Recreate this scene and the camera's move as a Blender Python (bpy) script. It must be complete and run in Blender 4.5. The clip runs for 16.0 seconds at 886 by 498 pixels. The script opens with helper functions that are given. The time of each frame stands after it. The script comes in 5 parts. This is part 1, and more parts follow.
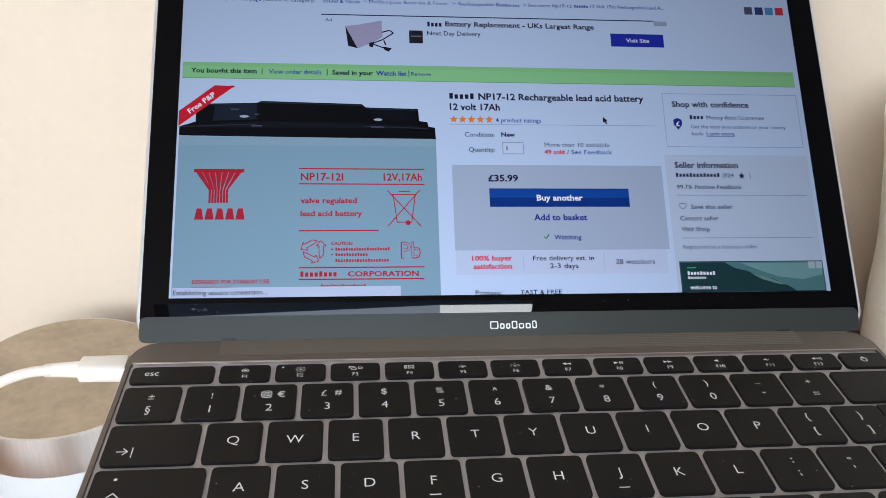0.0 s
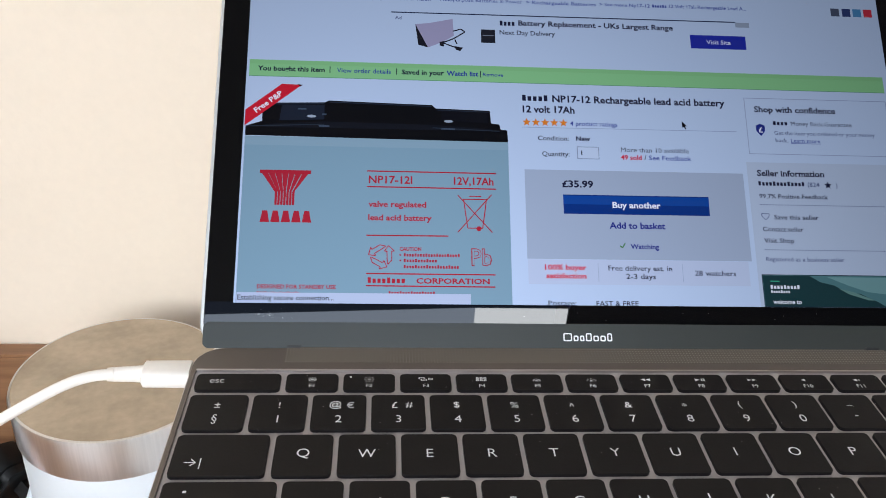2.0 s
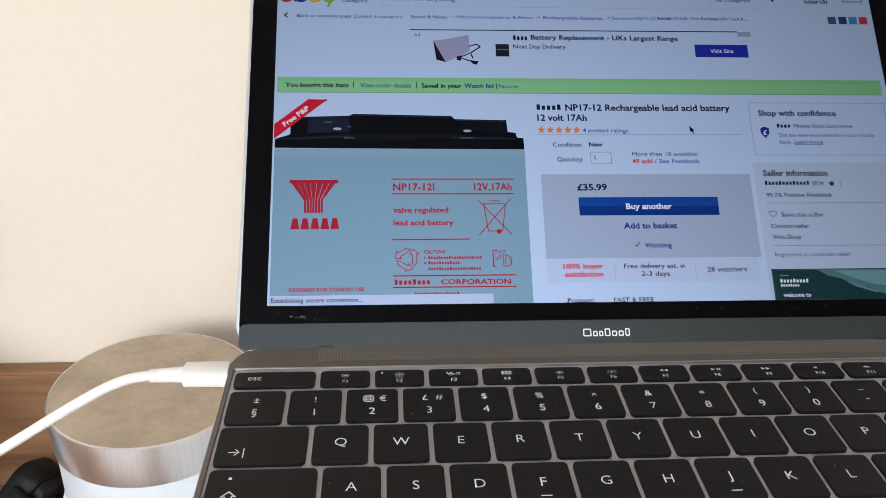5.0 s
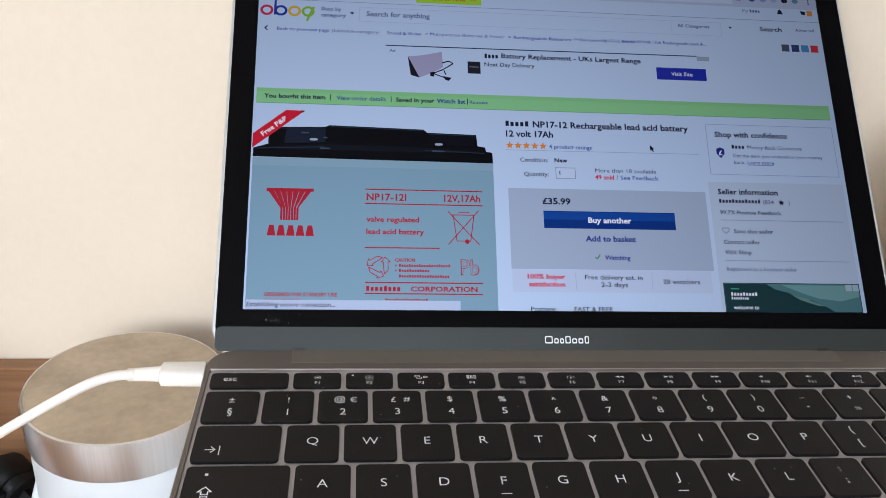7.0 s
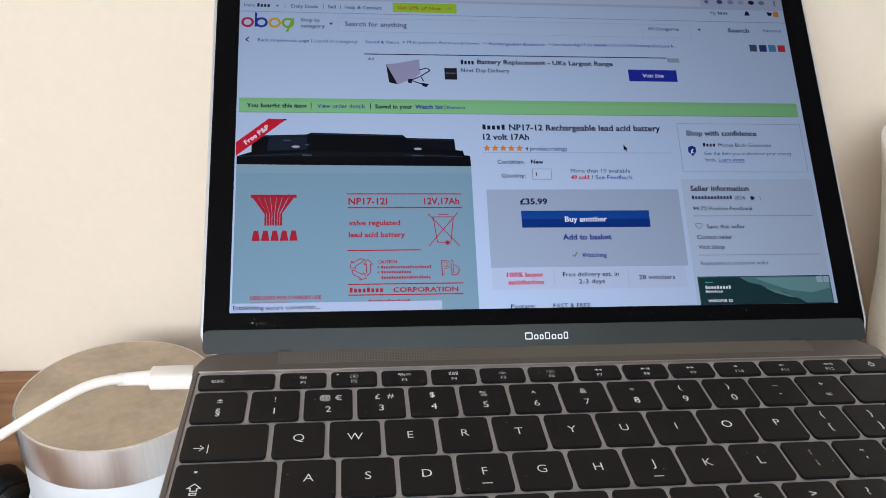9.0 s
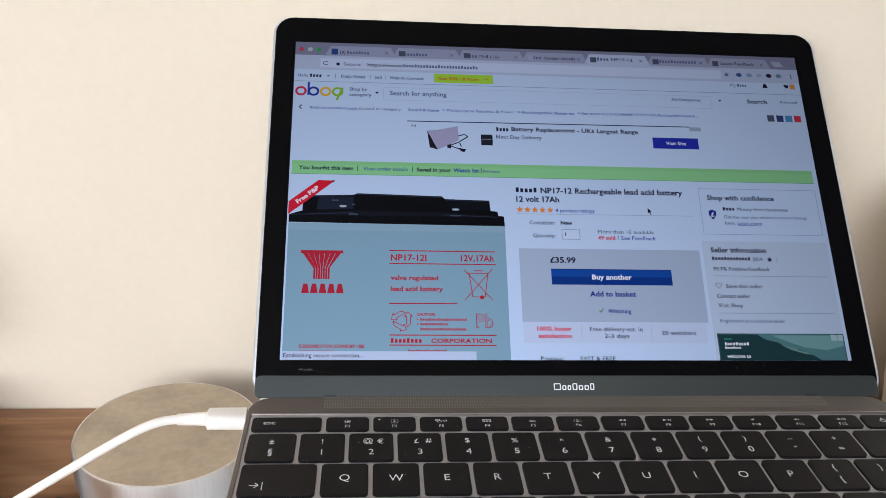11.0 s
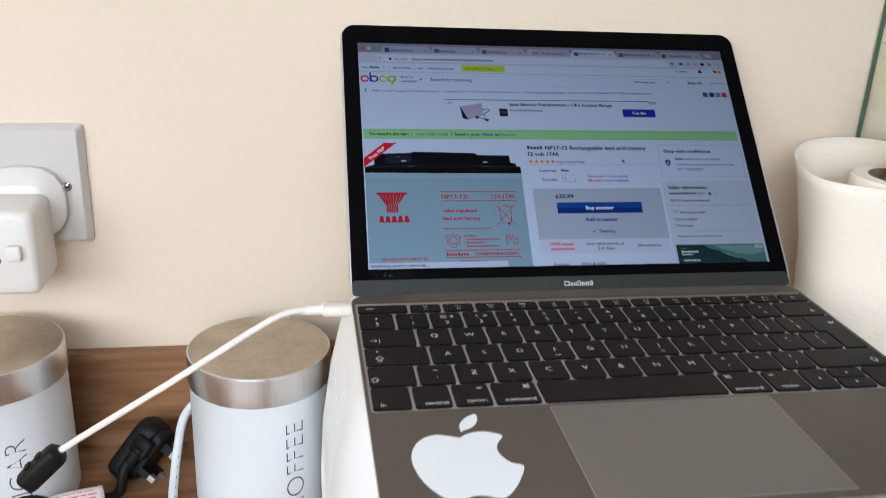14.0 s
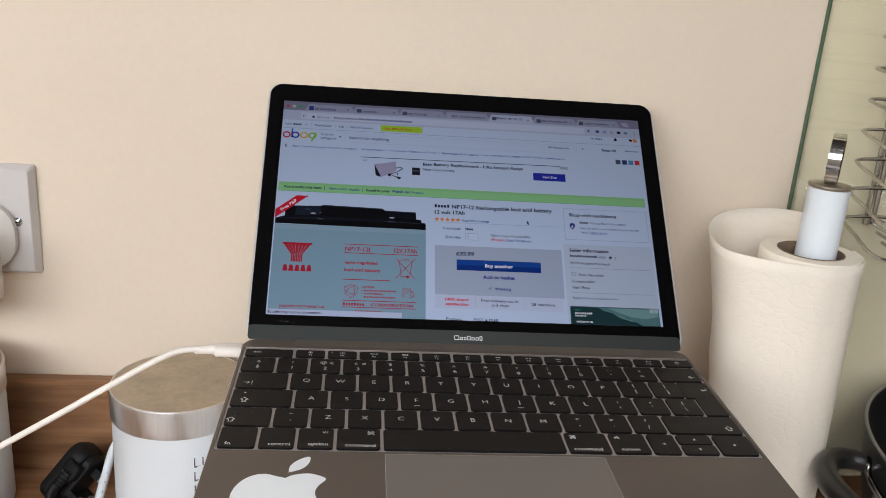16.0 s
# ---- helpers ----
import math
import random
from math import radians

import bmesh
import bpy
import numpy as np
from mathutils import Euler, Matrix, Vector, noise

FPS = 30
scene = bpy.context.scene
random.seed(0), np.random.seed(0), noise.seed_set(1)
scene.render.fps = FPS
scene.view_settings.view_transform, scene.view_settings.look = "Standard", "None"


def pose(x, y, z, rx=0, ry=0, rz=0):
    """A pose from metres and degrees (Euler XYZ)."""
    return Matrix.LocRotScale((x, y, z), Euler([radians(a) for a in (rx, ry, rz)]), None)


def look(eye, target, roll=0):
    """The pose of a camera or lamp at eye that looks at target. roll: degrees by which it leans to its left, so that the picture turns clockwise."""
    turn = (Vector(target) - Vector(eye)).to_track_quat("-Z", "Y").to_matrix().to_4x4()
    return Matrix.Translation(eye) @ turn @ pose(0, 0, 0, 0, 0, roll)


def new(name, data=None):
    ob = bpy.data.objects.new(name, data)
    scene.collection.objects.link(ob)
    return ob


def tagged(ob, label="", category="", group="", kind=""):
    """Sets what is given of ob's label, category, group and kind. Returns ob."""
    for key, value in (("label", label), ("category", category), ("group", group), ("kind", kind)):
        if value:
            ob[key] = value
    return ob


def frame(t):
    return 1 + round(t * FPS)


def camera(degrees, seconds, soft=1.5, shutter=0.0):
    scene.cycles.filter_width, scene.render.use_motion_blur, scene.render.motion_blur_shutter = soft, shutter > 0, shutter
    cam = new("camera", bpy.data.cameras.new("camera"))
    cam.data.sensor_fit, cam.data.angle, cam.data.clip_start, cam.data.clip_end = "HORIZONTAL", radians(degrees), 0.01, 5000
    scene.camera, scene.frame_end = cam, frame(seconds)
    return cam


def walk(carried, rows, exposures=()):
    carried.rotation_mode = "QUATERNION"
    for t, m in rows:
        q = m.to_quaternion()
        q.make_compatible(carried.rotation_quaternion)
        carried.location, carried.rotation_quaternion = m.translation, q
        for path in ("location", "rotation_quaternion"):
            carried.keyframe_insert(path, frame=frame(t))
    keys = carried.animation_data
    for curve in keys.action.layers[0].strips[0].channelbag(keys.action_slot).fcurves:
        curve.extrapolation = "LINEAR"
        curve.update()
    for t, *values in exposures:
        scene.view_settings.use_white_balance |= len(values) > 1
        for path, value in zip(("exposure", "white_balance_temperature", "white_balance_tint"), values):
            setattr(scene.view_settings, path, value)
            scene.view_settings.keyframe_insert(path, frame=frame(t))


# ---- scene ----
cam = camera(55.5, 16.0, 0.8, 0.25)
PATH = [
    (0, (-0.0622, -0.2730, 0.3620), (-0.0081, 0.1647, 0.1264), 3.00),
    (0.5, (-0.0665, -0.2654, 0.3600), (-0.0153, 0.1700, 0.1197), 3.59),
    (1, (-0.0647, -0.2618, 0.3530), (-0.0160, 0.1734, 0.1116), 4.05),
    (1.5, (-0.0644, -0.2618, 0.3520), (-0.0197, 0.1757, 0.1142), 3.87),
    (2, (-0.0768, -0.2603, 0.3576), (-0.0399, 0.1791, 0.1218), 3.01),
    (2.5, (-0.0813, -0.2597, 0.3582), (-0.0457, 0.1825, 0.1276), 3.18),
    (3, (-0.0900, -0.2564, 0.3557), (-0.0567, 0.1868, 0.1265), 4.00),
    (3.5, (-0.0829, -0.2489, 0.3542), (-0.0545, 0.1953, 0.1264), 3.88),
    (4, (-0.0818, -0.2525, 0.3548), (-0.0525, 0.1919, 0.1275), 3.06),
    (4.5, (-0.0809, -0.2636, 0.3579), (-0.0489, 0.1829, 0.1350), 1.99),
    (4.7, (-0.0826, -0.2699, 0.3541), (-0.0502, 0.1782, 0.1346), 1.30),
    (6.8, (-0.0873, -0.2921, 0.3639), (-0.0357, 0.1535, 0.1430), 4.05),
    (7, (-0.0864, -0.2896, 0.3642), (-0.0339, 0.1569, 0.1454), 3.73),
    (7.5, (-0.0886, -0.2854, 0.3640), (-0.0375, 0.1627, 0.1480), 3.23),
    (8, (-0.0791, -0.2827, 0.3559), (-0.0234, 0.1632, 0.1367), 3.43),
    (8.5, (-0.0789, -0.2835, 0.3561), (-0.0181, 0.1609, 0.1350), 3.43),
    (9, (-0.0821, -0.3000, 0.3651), (-0.0258, 0.1487, 0.1519), 2.54),
    (9.5, (-0.0803, -0.3137, 0.3705), (-0.0294, 0.1398, 0.1661), 2.22),
    (10, (-0.0898, -0.3190, 0.3769), (-0.0436, 0.1380, 0.1793), 2.45),
    (12.5, (-0.0901, -0.3252, 0.3830), (-0.0654, 0.1400, 0.2014), 3.36),
    (13, (-0.0872, -0.3446, 0.3840), (-0.0724, 0.1227, 0.2068), 3.73),
    (13.5, (-0.0944, -0.3856, 0.3828), (-0.0645, 0.0809, 0.2054), 2.95),
    (13.8, (-0.1380, -0.4290, 0.3900), (-0.0763, 0.0344, 0.2128), 2.70),
    (14, (-0.1687, -0.4634, 0.3838), (-0.0854, -0.0027, 0.2083), 2.68),
    (14.2, (-0.1770, -0.4820, 0.3790), (-0.0797, -0.0243, 0.2027), 3.30),
    (14.5, (-0.1737, -0.4980, 0.3920), (-0.0652, -0.0439, 0.2130), 4.17),
    (14.7, (-0.1580, -0.5030, 0.3980), (-0.0513, -0.0473, 0.2220), 4.90),
    (15, (-0.1241, -0.5038, 0.4037), (-0.0284, -0.0429, 0.2351), 5.58),
    (15.2, (-0.0990, -0.5060, 0.4070), (-0.0170, -0.0411, 0.2423), 5.90),
    (15.5, (-0.0810, -0.5113, 0.4030), (-0.0139, -0.0415, 0.2457), 5.28),
    (16, (-0.0743, -0.4981, 0.4034), (-0.0231, -0.0248, 0.2508), 4.22),
]
walk(cam, [(t, look(eye, target, roll)) for t, eye, target, roll in PATH], [(0.0, -0.05, 6500, 10), (10.0, -0.11, 6500, 10), (12.5, -0.15, 6500, 10), (14.5, -0.31, 6600, 10.5), (16.0, -0.47, 7000, 13)])

# ---- light: sky outside, one side window and one roof window ----
CT = -0.006  # top of the worktop
WALL_Y = 0.147
CEIL = 1.5
FLOOR = -0.9
sky_world = bpy.data.worlds.new("sky")
scene.world = sky_world
sky_world.use_nodes = True
_bg = sky_world.node_tree.nodes["Background"]
_sky = sky_world.node_tree.nodes.new("ShaderNodeTexSky")
_sky.sky_type = "NISHITA"
_sky.sun_disc = False
_sky.sun_elevation, _sky.sun_rotation = radians(42), radians(250)
sky_world.node_tree.links.new(_sky.outputs[0], _bg.inputs[0])
_bg.inputs[1].default_value = 0.12


def window_light(name, m, sx, sy, watts, colour):
    d = bpy.data.lights.new(name, "AREA")
    d.shape, d.size, d.size_y, d.energy, d.color = "RECTANGLE", sx, sy, watts, colour
    ob = new(name, d)
    ob.matrix_world = m
    return ob


window_light("window_daylight", pose(-1.15, -1.99, 0.98, 90), 2.0, 0.94, 72.0, (0.865, 0.95, 1.02))
window_light("roof_window_clear_pane", pose(0.2475, -1.10, CEIL - 0.01), 0.215, 0.30, 2.9, (0.93, 0.97, 1.0))
window_light("roof_window_blind_pane", pose(-0.162, -1.432, CEIL - 0.01, 0, 0, 2.3), 0.675, 0.94, 10.0, (0.70, 0.82, 1.0))


# ---- materials ----
def lin(r, g, b):
    return tuple((c / 255 / 12.92) if c <= 10 else ((c / 255 + 0.055) / 1.055) ** 2.4 for c in (r, g, b))


def nodes_of(name):
    m = bpy.data.materials.new(name)
    m.use_nodes = True
    t = m.node_tree
    return m, t, t.nodes["Principled BSDF"]


def surface(name, col, rough=0.5, metal=0.0, big=6.0, fine=300.0, vary=0.08, grit=0.05, bump=0.0, stretch=(1, 1, 1), spec=0.5, rvary=0.08):
    """A surface with variation at two scales in colour and gloss, and a fine relief."""
    m, t, b = nodes_of(name)
    n, l = t.nodes, t.links
    tc = n.new("ShaderNodeTexCoord")
    mp = n.new("ShaderNodeMapping")
    mp.inputs["Scale"].default_value = stretch
    l.new(tc.outputs["Object"], mp.inputs[0])
    n1, n2 = n.new("ShaderNodeTexNoise"), n.new("ShaderNodeTexNoise")
    for nn, s, d in ((n1, big, 4), (n2, fine, 3)):
        nn.inputs["Scale"].default_value = s
        nn.inputs["Detail"].default_value = d
        l.new(mp.outputs[0], nn.inputs["Vector"])
    val = n.new("ShaderNodeMath")
    val.operation = "MULTIPLY_ADD"
    l.new(n1.outputs[0], val.inputs[0])
    val.inputs[1].default_value = 4 * vary
    val.inputs[2].default_value = 1 - 2 * vary - 2 * grit
    val2 = n.new("ShaderNodeMath")
    val2.operation = "MULTIPLY_ADD"
    l.new(n2.outputs[0], val2.inputs[0])
    val2.inputs[1].default_value = 4 * grit
    l.new(val.outputs[0], val2.inputs[2])
    mul = n.new("ShaderNodeVectorMath")
    mul.operation = "SCALE"
    mul.inputs[0].default_value = col
    l.new(val2.outputs[0], mul.inputs["Scale"])
    l.new(mul.outputs[0], b.inputs["Base Color"])
    r = n.new("ShaderNodeMath")
    r.operation = "MULTIPLY_ADD"
    l.new(n1.outputs[0], r.inputs[0])
    r.inputs[1].default_value = rvary
    r.inputs[2].default_value = rough - rvary / 2
    l.new(r.outputs[0], b.inputs["Roughness"])
    b.inputs["Metallic"].default_value = metal
    b.inputs["Specular IOR Level"].default_value = spec
    if bump:
        bp = n.new("ShaderNodeBump")
        bp.inputs["Strength"].default_value = bump
        bp.inputs["Distance"].default_value = 0.0006
        l.new(n2.outputs[0], bp.inputs["Height"])
        l.new(bp.outputs[0], b.inputs["Normal"])
    return m


def lit(name, r, g, b, gain=1.02):
    """A lit patch of the display; an added dark coat imitates the panel's dimming at a slant."""
    m, t, bs = nodes_of(name)
    bs.inputs["Base Color"].default_value = (0.004, 0.004, 0.005, 1)
    bs.inputs["Roughness"].default_value = 0.06
    bs.inputs["Coat Weight"].default_value = 1.0
    bs.inputs["Coat Roughness"].default_value = 0.012
    bs.inputs["Coat IOR"].default_value = 1.5
    bs.inputs["Coat Tint"].default_value = (0.00005, 0.00005, 0.00005, 1)
    bs.inputs["Emission Color"].default_value = (*(c * k for c, k in zip(lin(r, g, b), (1.0, 1.0, 1.045))), 1)
    bs.inputs["Emission Strength"].default_value = gain / 0.0000372
    return m


def wood_material(name, dark, mid, light, rough):
    m, t, b = nodes_of(name)
    n, l = t.nodes, t.links
    tc = n.new("ShaderNodeTexCoord")
    mp = n.new("ShaderNodeMapping")
    mp.inputs["Scale"].default_value = (2.2, 24, 24)
    l.new(tc.outputs["Object"], mp.inputs[0])
    a, c = n.new("ShaderNodeTexNoise"), n.new("ShaderNodeTexNoise")
    a.inputs["Scale"].default_value, a.inputs["Detail"].default_value, a.inputs["Distortion"].default_value = 1.3, 6, 0.8
    c.inputs["Scale"].default_value, c.inputs["Detail"].default_value = 9, 5
    l.new(mp.outputs[0], a.inputs["Vector"])
    l.new(mp.outputs[0], c.inputs["Vector"])
    mx = n.new("ShaderNodeMath")
    mx.operation = "MULTIPLY_ADD"
    l.new(c.outputs[0], mx.inputs[0])
    mx.inputs[1].default_value = 0.35
    l.new(a.outputs[0], mx.inputs[2])
    rp = n.new("ShaderNodeValToRGB")
    e = rp.color_ramp.elements
    e[0].position, e[0].color = 0.45, (*dark, 1)
    e[1].position, e[1].color = 0.88, (*light, 1)
    k = rp.color_ramp.elements.new(0.66)
    k.color = (*mid, 1)
    l.new(mx.outputs[0], rp.inputs[0])
    l.new(rp.outputs[0], b.inputs["Base Color"])
    b.inputs["Roughness"].default_value = rough
    bp = n.new("ShaderNodeBump")
    bp.inputs["Strength"].default_value, bp.inputs["Distance"].default_value = 0.25, 0.0004
    l.new(c.outputs[0], bp.inputs["Height"])
    l.new(bp.outputs[0], b.inputs["Normal"])
    return m


def dotted(name, col, hole, pitch, radius, rough):
    """Metal with a field of drilled holes."""
    m, t, b = nodes_of(name)
    n, l = t.nodes, t.links
    tc = n.new("ShaderNodeTexCoord")
    sp = n.new("ShaderNodeSeparateXYZ")
    l.new(tc.outputs["Object"], sp.inputs[0])
    sq = []
    for k in (0, 1):
        f = n.new("ShaderNodeMath")
        f.operation = "PINGPONG"
        f.inputs[1].default_value = pitch / 2
        l.new(sp.outputs[k], f.inputs[0])
        s = n.new("ShaderNodeMath")
        s.operation = "POWER"
        s.inputs[1].default_value = 2
        l.new(f.outputs[0], s.inputs[0])
        sq.append(s)
    ad = n.new("ShaderNodeMath")
    l.new(sq[0].outputs[0], ad.inputs[0])
    l.new(sq[1].outputs[0], ad.inputs[1])
    lt = n.new("ShaderNodeMath")
    lt.operation = "LESS_THAN"
    l.new(ad.outputs[0], lt.inputs[0])
    lt.inputs[1].default_value = radius * radius
    mix = n.new("ShaderNodeMix")
    mix.data_type = "RGBA"
    l.new(lt.outputs[0], mix.inputs["Factor"])
    mix.inputs[6].default_value, mix.inputs[7].default_value = (*col, 1), (*hole, 1)
    l.new(mix.outputs[2], b.inputs["Base Color"])
    b.inputs["Metallic"].default_value, b.inputs["Roughness"].default_value = 0.6, rough
    return m


def embossed(name, col, scale, strength):
    """Kitchen paper with a pressed pattern of scallops."""
    m = surface(name, col, 0.9, 0, 14, 900, 0.03, 0.02, 0, (1, 1, 1), 0.2)
    t = m.node_tree
    n, l = t.nodes, t.links
    b = n["Principled BSDF"]
    tc = n.new("ShaderNodeTexCoord")
    v = n.new("ShaderNodeTexVoronoi")
    v.feature = "DISTANCE_TO_EDGE"
    v.inputs["Scale"].default_value = scale
    mp = n.new("ShaderNodeMapping")
    mp.inputs["Scale"].default_value = (0.8, 0.8, 1.5)
    l.new(tc.outputs["Object"], mp.inputs["Vector"])
    l.new(mp.outputs[0], v.inputs["Vector"])
    lo = n.new("ShaderNodeMapRange")
    lo.inputs["From Max"].default_value = 0.1
    l.new(v.outputs["Distance"], lo.inputs[0])
    nz = n.new("ShaderNodeTexNoise")
    nz.inputs["Scale"].default_value = 160
    l.new(tc.outputs["Object"], nz.inputs["Vector"])
    ad = n.new("ShaderNodeMath")
    ad.operation = "MULTIPLY_ADD"
    l.new(nz.outputs[0], ad.inputs[0])
    ad.inputs[1].default_value = 0.5
    l.new(lo.outputs[0], ad.inputs[2])
    bp = n.new("ShaderNodeBump")
    bp.inputs["Strength"].default_value, bp.inputs["Distance"].default_value = strength, 0.001
    l.new(ad.outputs[0], bp.inputs["Height"])
    l.new(bp.outputs[0], b.inputs["Normal"])
    return m


M_WALL = surface("cream_wall_paint", (0.785, 0.655, 0.525), 0.75, 0, 3.0, 220, 0.03, 0.015, 0.25, spec=0.25)
# Unseen ceiling, kept dark so the bezel glass and keys reflect little.
M_CEIL = surface("dark_unseen_ceiling", (0.06, 0.05, 0.042), 0.7, 0, 2.0, 120, 0.1, 0.03)
# Unseen closing walls and floor, kept pale so they bounce fill light.
M_PLAIN = surface("plain_fill_paint", (0.66, 0.62, 0.57), 0.9, 0, 2.0, 120, 0.03, 0.01)
M_FLOOR = surface("floor_fill", (0.36, 0.33, 0.30), 0.5, 0, 5.0, 90, 0.1, 0.03)
M_WOOD = wood_material("walnut_worktop", (0.14, 0.059, 0.025), (0.31, 0.150, 0.072), (0.45, 0.250, 0.132), 0.38)
M_WOOD2 = wood_material("walnut_upstand", (0.155, 0.067, 0.029), (0.32, 0.157, 0.076), (0.45, 0.245, 0.128), 0.42)
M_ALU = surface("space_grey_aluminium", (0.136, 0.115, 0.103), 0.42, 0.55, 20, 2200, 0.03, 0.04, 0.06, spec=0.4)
M_ALU_WELL = surface("key_well_aluminium", (0.42, 0.375, 0.365), 0.5, 0.3, 20, 2200, 0.03, 0.04, 0.06)
M_ALU_EDGE = surface("cut_aluminium_edge", (0.50, 0.46, 0.44), 0.36, 1.0, 20, 900, 0.03, 0.03)
# Laptop's aluminium lightened here, so the lid's edge looks brightly lit.
M_ALU_SHELL = surface("lightened_lid_aluminium", (0.66, 0.65, 0.64), 0.34, 0.5, 20, 900, 0.03, 0.03)
M_PAD = surface("trackpad_glass", (0.180, 0.162, 0.153), 0.34, 0.35, 25, 1500, 0.03, 0.02)
M_CHIN = surface("hinge_cover_metal", (0.033, 0.036, 0.034), 0.42, 0.3, 30, 1500, 0.04, 0.03)
M_GRILLE = dotted("drilled_speaker_grille", (0.15, 0.132, 0.115), (0.28, 0.25, 0.22), 0.0011, 0.00026, 0.45)
M_BEZEL = surface("black_bezel_glass", (0.002, 0.002, 0.0025), 0.012, 0, 40, 900, 0.05, 0.05, rvary=0.006)
M_KEY = surface("black_keycap", (0.0068, 0.0053, 0.0056), 0.46, 0, 60, 1400, 0.15, 0.1, 0.05, rvary=0.2, spec=0.18)
M_KEYSIDE = surface("black_rubber", (0.008, 0.008, 0.008), 0.6, 0, 40, 900, 0.1, 0.1)
M_LEGEND = surface("white_legend", (0.8, 0.8, 0.8), 0.6, 0, 40, 900, 0.02, 0.02)
M_STICKER = surface("white_vinyl_sticker", (0.90, 0.95, 1.0), 0.3, 0, 30, 900, 0.02, 0.01)
M_STEEL_TOP = surface("stained_brushed_steel", (0.46, 0.395, 0.315), 0.38, 0.85, 34, 260, 0.24, 0.08, 0.03, rvary=0.3)
M_STEEL = surface("brushed_steel_band", (0.70, 0.69, 0.685), 0.30, 1.0, 12, 900, 0.06, 0.06, 0, (1, 1, 0.05))
M_CHROME = surface("chrome", (0.62, 0.61, 0.60), 0.08, 1.0, 20, 600, 0.04, 0.03)
M_WIRE = surface("chromed_wire", (0.56, 0.54, 0.50), 0.18, 1.0, 30, 600, 0.08, 0.05)
M_ENAMEL = surface("white_enamel", (0.80, 0.85, 0.89), 0.40, 0, 9, 400, 0.02, 0.01)
M_PRINT = surface("dark_grey_print", (0.10, 0.10, 0.11), 0.5, 0, 60, 900, 0.1, 0.05)
M_PRINT_GREY = surface("pale_grey_print", (0.38, 0.39, 0.42), 0.5, 0, 60, 900, 0.1, 0.05)
M_TOASTER = surface("white_toaster_plastic", (0.88, 0.88, 0.88), 0.35, 0, 10, 500, 0.02, 0.01)
M_TOASTER_FRONT = surface("cream_toaster_panel", (0.74, 0.70, 0.63), 0.4, 0, 14, 500, 0.04, 0.02, 0, (8, 8, 0.6))
M_SMOKE = surface("dark_lever_plastic", (0.035, 0.038, 0.036), 0.2, 0, 20, 500, 0.1, 0.03)
M_PAPER = embossed("embossed_kitchen_paper", (0.95, 0.855, 0.735), 110, 0.19)
M_CARD = surface("brown_cardboard", (0.22, 0.15, 0.10), 0.9, 0, 40, 700, 0.1, 0.06)
M_SOCKET = surface("white_socket_plastic", (0.61, 0.57, 0.55), 0.32, 0, 14, 400, 0.02, 0.01)
M_PLUG = surface("white_charger_plastic", (0.74, 0.70, 0.66), 0.3, 0, 14, 400, 0.02, 0.01)
M_CABLE = surface("white_cable_sheath", (0.87, 0.80, 0.73), 0.45, 0, 30, 600, 0.04, 0.02)
M_BLACK = surface("black_moulded_plastic", (0.0055, 0.0055, 0.006), 0.5, 0, 30, 700, 0.2, 0.1, 0.1, spec=0.22)
M_BAKELITE = surface("black_bakelite", (0.014, 0.013, 0.013), 0.3, 0, 30, 700, 0.15, 0.05)
M_PAN = surface("black_nonstick_coating", (0.008, 0.008, 0.008), 0.5, 0, 16, 900, 0.2, 0.2, 0.1, spec=0.3)
M_PAN_OUT = surface("dark_pan_outside", (0.020, 0.020, 0.020), 0.35, 0.3, 16, 500, 0.1, 0.05)
M_PAN_RIM = surface("bare_aluminium_rim", (0.36, 0.34, 0.31), 0.4, 0.6, 30, 600, 0.05, 0.04)
M_TAG = surface("tag_paper", (0.84, 0.74, 0.73), 0.7, 0, 30, 500, 0.03, 0.02)
M_PINK = surface("pink_print", (0.72, 0.22, 0.26), 0.7, 0, 60, 800, 0.1, 0.05)
M_GLASS_EDGE = surface("green_glass_edge", (0.045, 0.11, 0.065), 0.15, 0, 30, 300, 0.15, 0.05)
M_DUST = surface("pale_dust", (0.34, 0.34, 0.34), 0.9, 0, 60, 900, 0.1, 0.1)

M_GLASS, _t, _b = nodes_of("pale_green_glass")
_b.inputs["Base Color"].default_value = (0.74, 0.77, 0.70, 1)
_b.inputs["Roughness"].default_value = 0.01
_b.inputs["Transmission Weight"].default_value = 1.0
_b.inputs["IOR"].default_value = 1.45


# ---- mesh helpers ----
def finish(name, bm, material, smooth=False):
    if smooth:
        for f in bm.faces:
            f.smooth = True
    bmesh.ops.recalc_face_normals(bm, faces=bm.faces)
    me = bpy.data.meshes.new(name)
    bm.to_mesh(me)
    bm.free()
    me.materials.append(material)
    if smooth:
        me.set_sharp_from_angle(angle=radians(40))
    return me


def part(name, mesh, parent=None, label="", m=None):
    """Links a mesh as one object under a thing or a part."""
    ob = new(name, mesh)
    if parent:
        ob.parent = parent
    if m is not None:
        ob.matrix_basis = m
    return tagged(ob, label)


def thing(name, place, label, category, group="", kind="", m=None):
    ob = new(name)
    ob.empty_display_size = 0.01
    ob.matrix_basis = m if m is not None else Matrix.Translation(place)
    return tagged(ob, label, category, group, kind)


